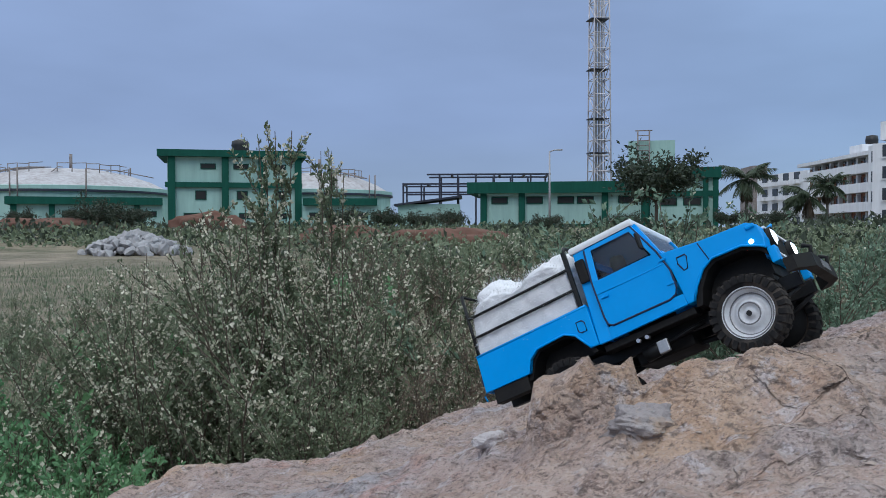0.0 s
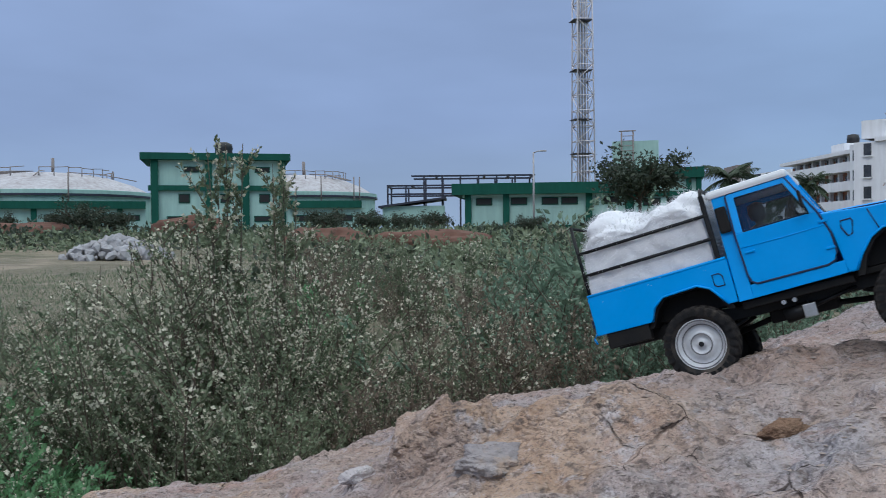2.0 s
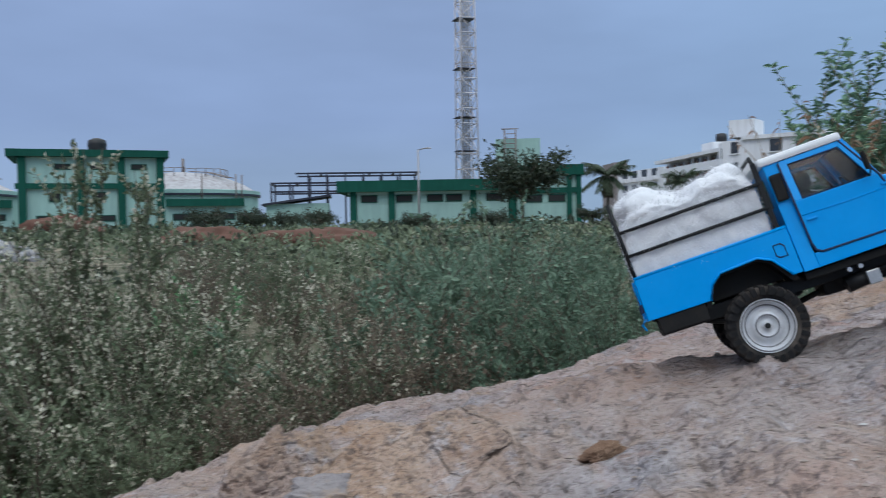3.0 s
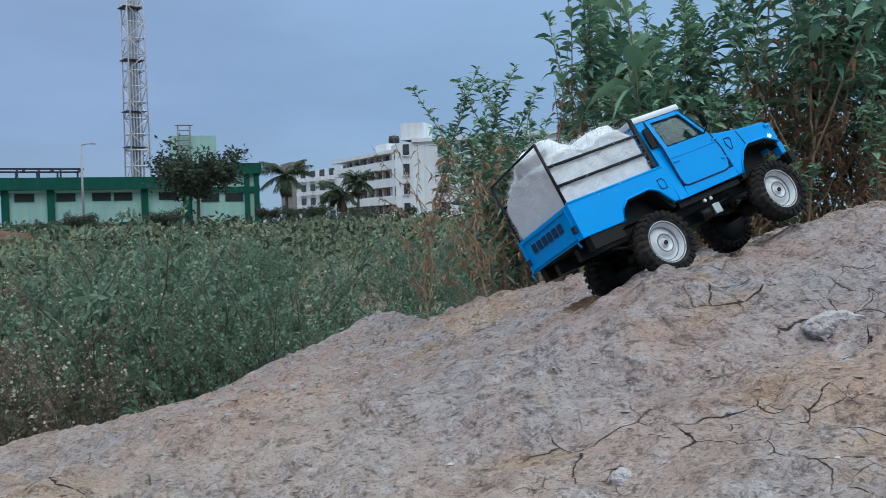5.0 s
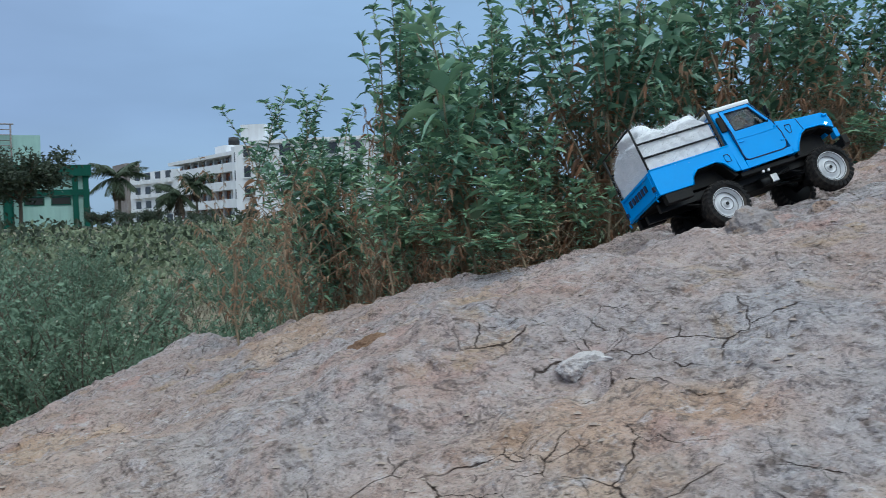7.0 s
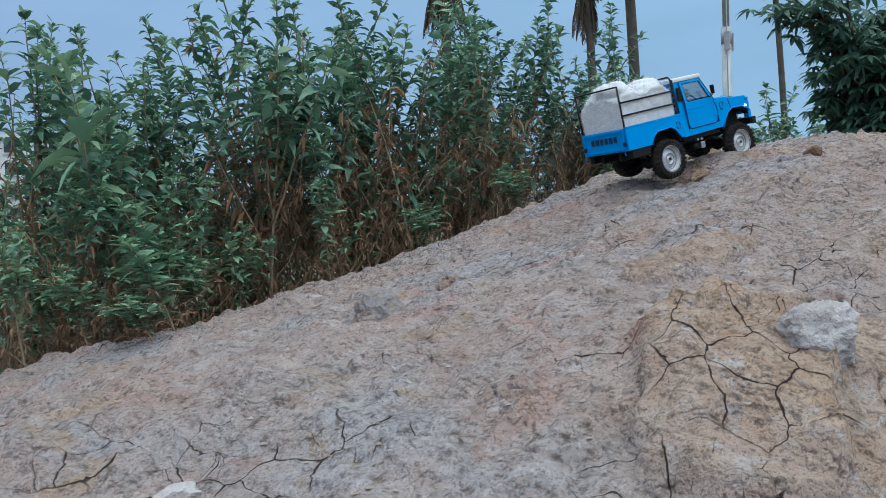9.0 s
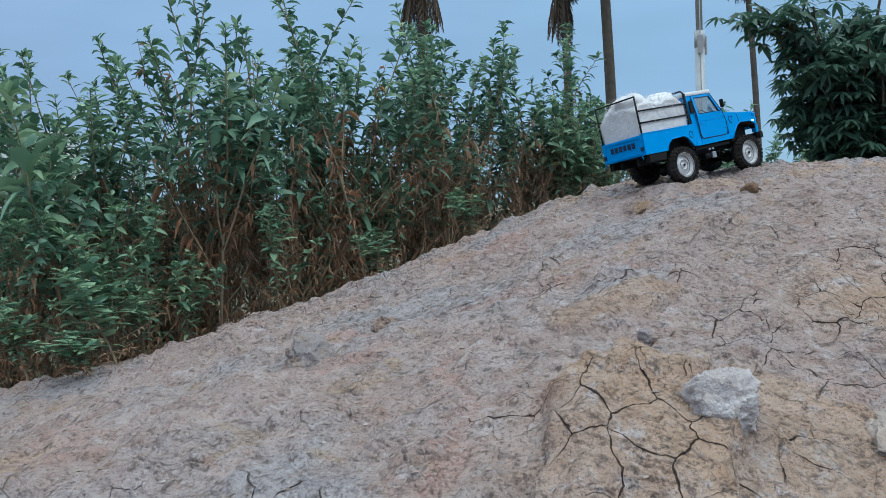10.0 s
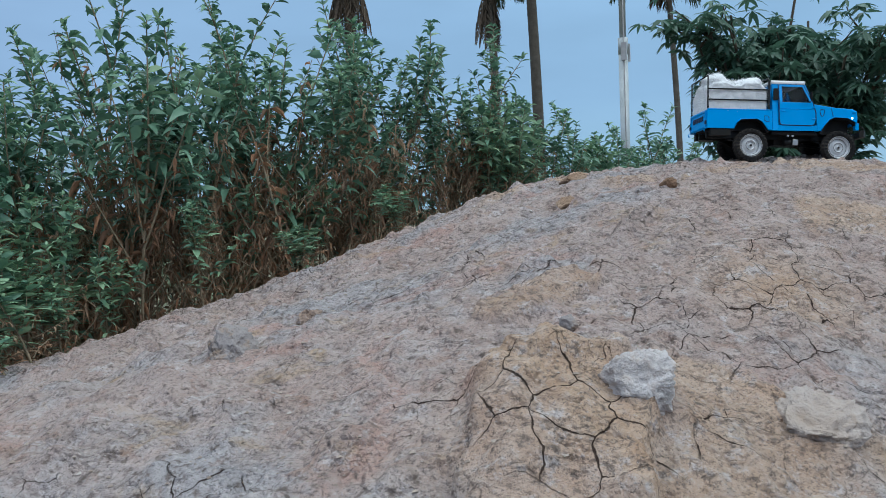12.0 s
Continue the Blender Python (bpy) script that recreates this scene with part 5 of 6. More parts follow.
def scrub_meshes(seed, height, spread, leaves, leaf, mat, flowers=0.0, spire=0, twigs=26):
    """A loose bush: many thin wands from the foot, tiny leaves along them, pale blossom at the tips."""
    rng = np.random.default_rng(seed)
    lines, bs, ds, tip = [], [], [], []
    for i in range(twigs):
        tall = i < spire
        a, o = rng.uniform(0, 2 * math.pi), min(abs(rng.normal(0, 1)), 1.6) * spread
        h = height * (rng.uniform(0.5, 1.0) if not tall else rng.uniform(1.0, 1.16))
        if tall:
            o = rng.uniform(0, 0.1)
        q = grow(rng, (math.cos(a) * o * 0.15, math.sin(a) * o * 0.15, -0.05), (math.cos(a) * o, math.sin(a) * o), h, 0.025 if tall else 0.09, 9)
        lines.append(([tuple(v) for v in q], 0.0042 * height, 0.0012 * height))
        subs = [q]
        for _ in range(13 if tall else 6):
            f = rng.uniform(0.25, 0.95)
            p, _d = along(q, np.array([f]))
            b = rng.uniform(0, 2 * math.pi)
            k = 0.5 if tall else 1.0
            s = grow(rng, p[0], (math.cos(b) * 0.9 * k, math.sin(b) * 0.9 * k), h * rng.uniform(0.1, 0.28) * (0.5 if tall else 1), 0.13, 4)
            lines.append(([tuple(v) for v in s], 0.0018 * height, 0.0008 * height))
            subs.append(s)
        for j2, s in enumerate(subs):
            m = max(int(leaves / twigs * (0.22 if j2 == 0 else 0.13)), 3)
            f = rng.uniform(0.2 if j2 == 0 else 0.05, 1, m)
            p, d = along(s, f)
            bs.append(p + rng.normal(0, leaf * 0.28, (m, 3))), ds.append(d / (np.linalg.norm(d, axis=1, keepdims=True) + 1e-9)), tip.append(f)
    b, d, tip = np.concatenate(bs), np.concatenate(ds), np.concatenate(tip)
    b[:, 2] = np.maximum(b[:, 2], 0.01)
    L = leaf * rng.uniform(0.6, 1.5, len(b))
    fl = rng.random(len(b)) < flowers * np.clip((tip - 0.45) * 3.2, 0, 1) * np.clip(b[:, 2] / (0.45 * height), 0.2, 1)
    v, f = scrap_arrays(rng, b[~fl], L[~fl], L[~fl] * 0.5, d[~fl] * 0.8)
    out = {"twig_work": (stems_mesh("twig_work", lines, 4), M["twig"]), "foliage": (raw("foliage", v, f), mat)}
    if fl.any():
        v, f = scrap_arrays(rng, b[fl], L[fl] * 0.7, L[fl] * 0.6, d[fl] * 0.5)
        out["blossom"] = (raw("blossom", v, f), M["flower"])
    return out


def scrub_field():
    """Bushes in the dry field, thick close to the heap, thinner further off."""
    A = [scrub_meshes(200 + i, 1.0, 0.55, 10500, 0.0135, M["bush"], 0.6) for i in range(3)]
    S = [scrub_meshes(220 + i, 1.0, 0.35, 10500, 0.0145, M["bush"], 0.55, 3 + i) for i in range(2)]
    B = [scrub_meshes(240 + i, 0.8, 0.7, 3600, 0.017, M["bush_brown"], 0.2) for i in range(2)]
    G = [scrub_meshes(260 + i, 0.6, 0.6, 4200, 0.023, M["bush_green"], 0.25) for i in range(2)]
    E = [scrub_meshes(280 + i, 0.9, 0.6, 7000, 0.018, M["bush_sage"], 0.02) for i in range(2)]
    P = [scrub_meshes(300 + i, 0.85, 0.5, 6000, 0.019, M["bush"], 0.1) for i in range(2)]
    rng = np.random.default_rng(31)

    def put(meshes, x, y, s, name, label, sz=1.0):
        z = gz(x, y, False)
        m = Matrix.Translation((x, y, z)) @ Matrix.Rotation(rng.uniform(0, 6.28), 4, "Z") @ Matrix.Diagonal((s, s, s * sz, 1))
        plant_thing(name, label, "bush", meshes, m, "bushes in the dry field")

    GREY, BROWN, WEED = "loose grey-green bush with tiny leaves and pale flowers", "dry brownish twiggy bush in the field", "low green leafy weed bush in the field"
    for x, y, s, sp in ((-0.65, 3.0, 1.22, 1), (-0.50, 3.08, 1.16, 1), (-0.95, 2.85, 1.12, 0), (-0.62, 2.8, 1.18, 0), (-0.25, 3.0, 1.05, 0), (-1.15, 3.1, 1.0, 0), (0.05, 3.3, 0.95, 0), (-0.35, 3.5, 1.1, 0), (-0.85, 3.5, 1.15, 0), (-0.12, 3.7, 0.86, 1), (0.15, 4.4, 0.92, 1), (-0.4, 2.7, 0.95, 0)):
        put((S if sp else A)[int(rng.integers(0, 2))], x, y, s, "field_bush", GREY)
    for x, y, s in ((-1.35, 2.55, 0.95), (-1.05, 2.3, 0.75), (-1.5, 2.9, 0.95), (-1.2, 2.15, 0.6), (-0.85, 2.2, 0.6), (-1.7, 2.6, 0.9), (-1.45, 2.2, 0.8), (-1.6, 2.35, 0.85), (-1.25, 2.4, 0.85)):
        put(G[int(rng.integers(0, 2))], x, y, s, "weed_bush", WEED)
    for x, y, s, kind in ((0.75, 2.9, 0.8, 1), (1.0, 2.8, 0.75, 1), (0.45, 2.75, 0.7, 0), (-0.4, 2.35, 0.6, 2), (-0.1, 2.5, 0.55, 0), (0.2, 2.7, 0.75, 0), (0.6, 3.3, 0.9, 0), (0.0, 2.9, 0.8, 2), (1.25, 3.2, 0.9, 1), (0.95, 3.4, 0.95, 1)):
        put((B, E, P)[kind][int(rng.integers(0, 2))], x, y, s, "dry_bush" if kind == 0 else "field_bush", (BROWN, "soft sage green bush in the field", GREY)[kind])
    for i in range(300):
        d, deg = 3.2 + 11 * rng.random() ** 1.25, rng.uniform(-32, 38)
        a = math.radians(deg)
        x, y = d * math.sin(a), d * math.cos(a)
        if y < 2.5 or (x > 1.3 and y < 3.2) or gz(x, y, False) > 0.35:
            continue
        u = rng.random()
        if deg < -10 and d > 3.9 and (u < 0.3 or d > 9.5):
            continue
        if float(vnoise(np.array([x * 0.75]), np.array([y * 0.75]), 19)[0]) < -0.12 and d > 4:
            continue
        s = (0.32 + 1.05 * rng.random() ** 1.7) * (1 + 0.012 * d)
        if deg < -10 and d > 3.9:
            s = min(s, 0.62)
        brown = 0.45 if -9 < deg < 7 else 0.12
        if u < brown:
            put(B[int(rng.integers(0, 2))], x, y, s * 1.15, "dry_bush", BROWN)
        elif deg > 6 and u < 0.8:
            put(E[int(rng.integers(0, 2))], x, y, s, "field_bush", "soft sage green bush in the field")
        elif u < 0.75:
            put((A + P)[int(rng.integers(0, 5))] if d < 5 else P[int(rng.integers(0, 2))], x, y, s, "field_bush", GREY)
        else:
            put((G if deg < -8 else E)[int(rng.integers(0, 2))], x, y, s, "weed_bush" if deg < -8 else "field_bush", WEED if deg < -8 else "soft sage green bush in the field")
    for i in range(70):
        d, a = rng.uniform(4.2, 15), math.radians(rng.uniform(-34, -13))
        put(A[int(rng.integers(0, 3))], d * math.sin(a), d * math.cos(a), rng.uniform(0.26, 0.5), "low_bush", "low pale flowering bush in the dry field", 0.8)
    # far scrub and grass, too many to count
    for name, label, n, mat, dmin, dmax, size, hgt in (("far_scrub", "grey-green scrub that covers the far field", 750, M["bush"], 13, 60, 0.10, 0.8), ("far_green_scrub", "dark green shrubs in the far field", 260, M["tree_leaf"], 16, 75, 0.12, 0.9), ("dry_grass", "pale grey-green grass over the dry field", 2600, M["bush"], 2.6, 40, 0.05, 0.28)):
        d, a = dmin + (dmax - dmin) * rng.random(n) ** 0.8, np.radians(rng.uniform(-40, 48, n))
        x, y = d * np.sin(a), d * np.cos(a)
        ok = ground_height(x, y, False) < 1.9
        if name == "far_scrub":
            ok &= ~((a < -0.15) & (d < 38))
        ok &= ~((np.hypot(x + 13.6, y - 35.5) < 3.5)) & ~((a < -0.25) & (d > (26 if name == "dry_grass" else 9)) & (d < 44))
        ok &= (heap(x, y) < 0.1) | (d > 6)
        x, y, d = x[ok], y[ok], d[ok]
        z = ground_height(x, y, False)
        m = 46
        k = 1 + d / 30
        c = np.stack([x, y, z], 1)[:, None] + rng.normal(0, 1, (len(x), m, 3)) * (np.array([0.5, 0.5, 0.0]) * k[:, None])[:, None] * (0.7 if name != "dry_grass" else 1.2)
        c[:, :, 2] = z[:, None] + np.abs(rng.random((len(x), m))) ** 1.3 * (hgt * rng.uniform(0.5, 1.2, len(x)))[:, None] * np.exp(-((c[:, :, 0] - x[:, None]) ** 2 + (c[:, :, 1] - y[:, None]) ** 2) / (0.9 * k[:, None]) ** 2)
        L = (size * k)[:, None] * rng.uniform(0.6, 1.4, (len(x), m))
        up = np.tile(np.array([0, 0, 1.6 if name == "dry_grass" else 0.4]), (len(x) * m, 1))
        v, f = scrap_arrays(rng, c.reshape(-1, 3), L.ravel(), L.ravel() * (0.12 if name == "dry_grass" else 0.55), up)
        me = raw(name, v, f)
        me.materials.append(mat)
        tagged(new(name, me), label, "scrub", kind="stuff")


scrub_field()


def castor_tree():
    """Broad dark bush with large star-shaped leaves behind the crest."""
    rng = np.random.default_rng(77)
    tree = thing("castor_tree", "dark green castor bush with large star-shaped leaves", "tree", Matrix.Translation((9.35, 1.1, gz(9.35, 1.1, False))))
    lines, tips = [], []
    for i in range(36):
        v = rng.normal(0, 1, 3)
        v *= rng.uniform(0.4, 1.0) / np.linalg.norm(v)
        end = v * np.array([1.2, 1.2, 0.85]) + np.array([0, 0, 2.45])
        q = np.array([end * np.array([f ** 1.4, f ** 1.4, f]) + rng.normal(0, 0.03, 3) * (f > 0) for f in np.linspace(0, 1, 8)])
        lines.append(([tuple(v) for v in q], 0.035, 0.01))
        for _ in range(5):
            p, _d = along(q, np.array([rng.uniform(0.6, 1.0)]))
            b = rng.uniform(0, 6.28)
            s = grow(rng, p[0], (math.cos(b) * 1.2, math.sin(b) * 1.2), rng.uniform(0.2, 0.5), 0.15, 5)
            lines.append(([tuple(v) for v in s], 0.012, 0.005))
            tips.append(s)
        tips.append(q[4:])
    mesh_part("trunk", stems_mesh("trunk", lines, 6), M["twig"], tree)
    b, d, L = [], [], []
    for s in tips:
        for _ in range(11):
            p, _d = along(s, rng.uniform(0.1, 1, 1))
            a = rng.uniform(0, 6.28)
            c = p[0] + np.array([math.cos(a), math.sin(a), rng.uniform(-0.2, 0.5)]) * rng.uniform(0.08, 0.25)
            n_l, size, yaw = 8, rng.uniform(0.09, 0.18), rng.uniform(0, 6.28)
            tilt = rng.normal(0, 0.35, 2)
            for k in range(n_l):
                t = yaw + 2 * math.pi * k / n_l
                v = np.array([math.cos(t), math.sin(t), 0])
                v[2] = -0.25 + v[0] * tilt[0] + v[1] * tilt[1]
                b.append(c), d.append(v), L.append(size * rng.uniform(0.75, 1.1))
    b, d, L = np.array(b), np.array(d), np.array(L)
    v, f = leaf_arrays(rng, b, d, L, L * 0.3, 0.25, 0.15)
    mesh_part("crown", raw("crown", v, f, True), M["castor"], tree)
    return tree


castor_tree()


def palm(name, label, x, y, height, crown, lean=(0.0, 0.0), seed=0, r=0.14, skirt=0.0, base=None):
    rng = np.random.default_rng(seed)
    tree = thing(name, label, "palm tree", Matrix.Translation((x, y, gz(x, y, False) if base is None else base)), "palms")
    pts = [(lean[0] * f * f * height, lean[1] * f * f * height, f * height) for f in np.linspace(-0.05, 1, 10)]
    mesh_part("trunk", stems_mesh("trunk", [(pts, r, r * 0.75)], 12), M["bark"], tree)
    top = np.array(pts[-1])
    for nm, n, mat, lo, hi, sc in (("fronds", 20, M["palm_leaf"], -0.3, 1.7, 1.0), ("dry_fronds", 13 if skirt else 4, M["palm_dry"], -2.2, -1.1, skirt / crown if skirt else 0.8)):
        bs, ds, ls = [], [], []
        lines = []
        for i in range(n):
            a, e = rng.uniform(0, 6.28), rng.uniform(lo, hi)
            d = np.array([math.cos(a), math.sin(a), e])
            d /= np.linalg.norm(d)
            if e < -1:
                w = rng.uniform(0.08, 0.42)
                d = np.array([math.cos(a) * w, math.sin(a) * w, -0.8])
                d /= np.linalg.norm(d)
            q = [top.copy()]
            for k in range(8):
                d = d + np.array([0, 0, -0.13])
                d /= np.linalg.norm(d)
                q.append(q[-1] + d * crown * sc * (rng.uniform(0.97, 1.03) if e > -1 else rng.uniform(0.8, 1.05)) / 8)
            q = np.array(q)
            lines.append(([tuple(v) for v in q], 0.02 * crown, 0.004 * crown))
            m = 34
            f = np.linspace(0.12, 1, m)
            p, t = along(q, f * 0.999)
            t /= np.linalg.norm(t, axis=1, keepdims=True)
            s = np.cross(t, np.array([0, 0, 1.0]))
            s /= np.linalg.norm(s, axis=1, keepdims=True) + 1e-6
            for sg in (-1, 1):
                bs.append(p), ds.append(s * sg * 0.8 + t * 0.8 + np.array([0, 0, -0.45])), ls.append(crown * 0.27 * np.sin(f * 2.6 + 0.35) * rng.uniform(0.8, 1.1, m))
        b, d, L = np.concatenate(bs), np.concatenate(ds), np.abs(np.concatenate(ls)) + 0.02
        v, f = leaf_arrays(rng, b, d, L, L * 0.09 + 0.01 * crown, 0.4, 0.1)
        mesh_part(nm, raw(nm, v, f), mat, tree)
        mesh_part("frond_ribs", stems_mesh("frond_ribs", lines, 4), mat, tree)
    return tree


palm("palm_tree", "fan palm with a skirt of dry hanging fronds", 25.1, 16.9, 9.8, 1.6, (0, 0), 1, 0.2, 3.0)
palm("palm_tree", "fan palm with ragged dry fronds", 25.7, 11.88, 8.5, 1.35, (-0.02, 0.01), 2, 0.15, 2.3)
palm("palm_tree", "tall palm with a bare grey trunk", 28.1, 11.5, 10.6, 2.6, (-0.02, 0.02), 3, 0.2)
palm("palm_tree", "tall palm leaning a little, bare trunk", 26.5, 6.45, 8.5, 2.0, (-0.05, 0.03), 4, 0.10)
palm("palm_tree", "far coconut palm beside the white flats", 30.1, 100.6, 5.4, 3.6, (0, 0), 5, 0.2, 2.4, 1.6)
palm("palm_tree", "small far coconut palm", 36.1, 98.6, 3.4, 3.2, (0, 0), 6, 0.2, 0.0, 1.6)
palm("palm_tree", "small far palm before the flats", 38.3, 99.0, 4.6, 2.6, (0, 0), 7, 0.16, 0.0, 1.6)


def broad_tree(x, y, height, seed, label, base, spread=1.0):
    rng = np.random.default_rng(seed)
    tree = thing("broad_tree", label, "tree", Matrix.Translation((x, y, base)))
    lines, b = [([(0, 0, -0.2), (0.05, 0, height * 0.3), (0.0, 0.1, height * 0.45)], 0.16, 0.11)], []
    for i in range(16):
        a = rng.uniform(0, 6.28)
        q = grow(rng, (0, 0, height * rng.uniform(0.3, 0.45)), (math.cos(a) * 1.1 * spread, math.sin(a) * 1.1 * spread), height * rng.uniform(0.35, 0.6), 0.14, 6)
        lines.append(([tuple(v) for v in q], 0.08, 0.02))
        for _ in range(6):
            p, _d = along(q, rng.uniform(0.35, 1, 1))
            c = p[0] + rng.normal(0, 0.055, 3) * height
            b.append(c + rng.normal(0, 0.05 * height, (42, 3)) * np.array([1.2, 1.2, 0.8]))
    mesh_part("trunk", stems_mesh("trunk", lines, 7), M["twig"], tree)
    b = np.concatenate(b)
    L = rng.uniform(0.03, 0.065, len(b)) * height
    v, f = scrap_arrays(rng, b, L, L * 0.5)
    mesh_part("crown", raw("crown", v, f), M["tree_leaf"], tree)


broad_tree(14.7, 73.5, 8.2, 41, "spreading dark tree before the green building", 1.1, 1.35)
for i, (x, y, h) in enumerate(((-26.5, 62, 2.4), (-24.5, 63, 2.0), (-28.5, 64, 1.8), (-6.5, 66, 1.9), (-4.2, 67, 1.7), (-9.5, 64, 2.0), (-2.0, 70, 1.8), (19.5, 70, 1.6), (24, 78, 1.4), (27.5, 82, 1.5), (33, 85, 1.4), (-34, 66, 1.6), (22, 66, 1.6), (37, 82, 1.4), (5, 62, 1.4), (10, 60, 1.5))):
    broad_tree(x, y, h * 1.5, 60 + i, "dark green shrub far across the field", field_height(np.array([x]), np.array([y]))[0] - 0.3 * h, 1.6)


# ================= far buildings =================
def slab(parent, name, x0, x1, y0, y1, z0, z1, mat, label="", bevel=0.0):
    return part(name, box(bmesh.new(), x0, x1, y0, y1, z0, z1, bevel), mat, parent, label)


def windows(parent, xs, y, z, w, h, mat="dark_open", rim="green"):
    """Window slits on a front face that looks to -y: a dark pane set in a frame."""
    for x in xs:
        fr = slab(parent, "window", x - w / 2 - 0.08, x + w / 2 + 0.08, y - 0.07, y - 0.004, z - h / 2 - 0.08, z + h / 2 + 0.08, M[rim])
        slab(fr, "pane", x - w / 2, x + w / 2, y - 0.085, y - 0.074, z - h / 2, z + h / 2, M[mat])


def two_storey():
    b = thing("pump_house", "mint green two-storey house with dark green bands", "building", pose(-23.4, 86.7, 1.2, 0, 0, 15))
    slab(b, "wall", -6.3, 6.3, 0, 8, 0, 7.3, M["mint"])
    slab(b, "roof", -7.2, 6.9, -0.7, 8.7, 7.3, 7.95, M["green"])
    slab(b, "floor_band", -6.5, 6.5, -0.35, 0, 4.35, 4.85, M["green"])
    slab(b, "plinth", -6.5, 6.5, -0.2, 0, 0, 0.8, M["green"])
    for x in (-5.9, -0.9, 2.6, 6.1):
        slab(b, "column", x - 0.33, x + 0.33, -0.4, 0, 0, 7.3, M["green"])
    windows(b, (-2.5, 0.6, 4.2), 0, 6.4, 1.3, 0.4)
    windows(b, (-3.2, 0.7, 4.4), 0, 3.6, 0.9, 0.75)
    windows(b, (-4.0, 1.2, 4.2), 0, 1.6, 1.5, 0.45)
    t = part("water_tank", lathe(bmesh.new(), [(0, 0), (0.75, 0), (0.78, 0.2), (0.74, 0.5), (0.78, 0.8), (0.72, 1.2), (0.3, 1.4), (0, 1.4)], 20, "z"), M["tank_black"])
    t.matrix_basis = pose(-23.6, 89.6, 9.15)
    tagged(t, "black plastic water tank on the roof", "water tank")
    for v in t.data.vertices:
        v.co.x *= 1.15
    a = thing("annex", "low mint green annex with a dark green roof band", "building", pose(-36.0, 82.3, 1.2, 0, 0, 21.5))
    slab(a, "wall", -6.6, 6.6, 0, 6, 0, 2.6, M["mint"])
    slab(a, "roof", -7.0, 6.6, -0.6, 6.4, 2.6, 3.3, M["green"])
    for x in (-6.3, -3.1, 4.3):
        slab(a, "column", x - 0.25, x + 0.25, -0.3, 0, 0, 2.6, M["green"])
    windows(a, (-1.6, 1.2, 3.0, 5.4), 0, 1.75, 1.2, 0.42)
    c = thing("annex", "low mint green annex behind the bushes", "building", pose(-12.6, 87.6, 1.2, 0, 0, 8))
    slab(c, "wall", -4.2, 3.4, 0, 6, 0, 2.6, M["mint"])
    slab(c, "roof", -4.2, 3.0, -0.6, 6.4, 2.6, 3.3, M["green"])
    windows(c, (-2.9, -0.9, 1.4), 0, 1.6, 1.3, 0.5)


two_storey()


def reservoir(x, y, r, label, seed):
    """Round covered reservoir: ring wall, shallow white dome, rail and pipes on top."""
    rng = random.Random(seed)
    t = thing("reservoir", label, "tank", pose(x, y, 1.2))
    part("ring_wall", lathe(bmesh.new(), [(r, 0), (r, 4.4), (r + 0.25, 4.45), (r + 0.25, 4.85), (r - 0.2, 4.9)], 64, "z", False), M["mint"], t)
    part("edge_band", lathe(bmesh.new(), [(r + 0.12, 4.22), (r + 0.3, 4.22), (r + 0.3, 4.46), (r + 0.12, 4.46)], 64, "z", False), M["frame_steel"], t)
    part("dome", lathe(bmesh.new(), [(r - 0.2, 4.85), (r * 0.82, 5.75), (r * 0.6, 6.55), (r * 0.35, 7.05), (r * 0.15, 7.22), (0, 7.28)], 64, "z"), M["dome"], t)
    for k in range(30):
        a = 2 * math.pi * k / 30
        if rng.random() < 0.2:
            continue
        q, z = r * 0.62, 6.5
        part("rail_post", tube(bmesh.new(), [(q * math.cos(a), q * math.sin(a), z), (q * math.cos(a), q * math.sin(a), z + 0.95)], 0.05, 6), M["rust_pipe"], t)
        a2 = a + 2 * math.pi / 30
        part("rail", tube(bmesh.new(), [(q * math.cos(a), q * math.sin(a), z + 0.9), (q * math.cos(a2), q * math.sin(a2), z + 0.9 + rng.uniform(-0.12, 0.12))], 0.045, 6), M["rust_pipe"], t)
    for k in range(12):
        a = rng.uniform(0, 6.28)
        part("pipe", tube(bmesh.new(), [(r * 0.2 * math.cos(a), r * 0.2 * math.sin(a), 7.3), (r * 0.5 * math.cos(a), r * 0.5 * math.sin(a), 7.1), (r * 0.85 * math.cos(a), r * 0.85 * math.sin(a), 6.3)], 0.06, 6), M["rust_pipe"], t)
    part("vent", tube(bmesh.new(), [(0.6, 0, 7.2), (0.6, 0, 8.9)], 0.18, 8), M["rust_pipe"], t)
    for k in range(4):
        a = rng.uniform(3.6, 5.8)
        part("ladder", tube(bmesh.new(), [((r + 0.3) * math.cos(a), (r + 0.3) * math.sin(a), 3.0), ((r + 0.3) * math.cos(a), (r + 0.3) * math.sin(a), 6.6)], 0.08, 6), M["rust_pipe"], t)


reservoir(-46.2, 99.8, 11.2, "round mint green reservoir with a stained white dome", 1)
reservoir(-19.5, 108.5, 9.2, "round reservoir with white dome behind the pump house", 2)


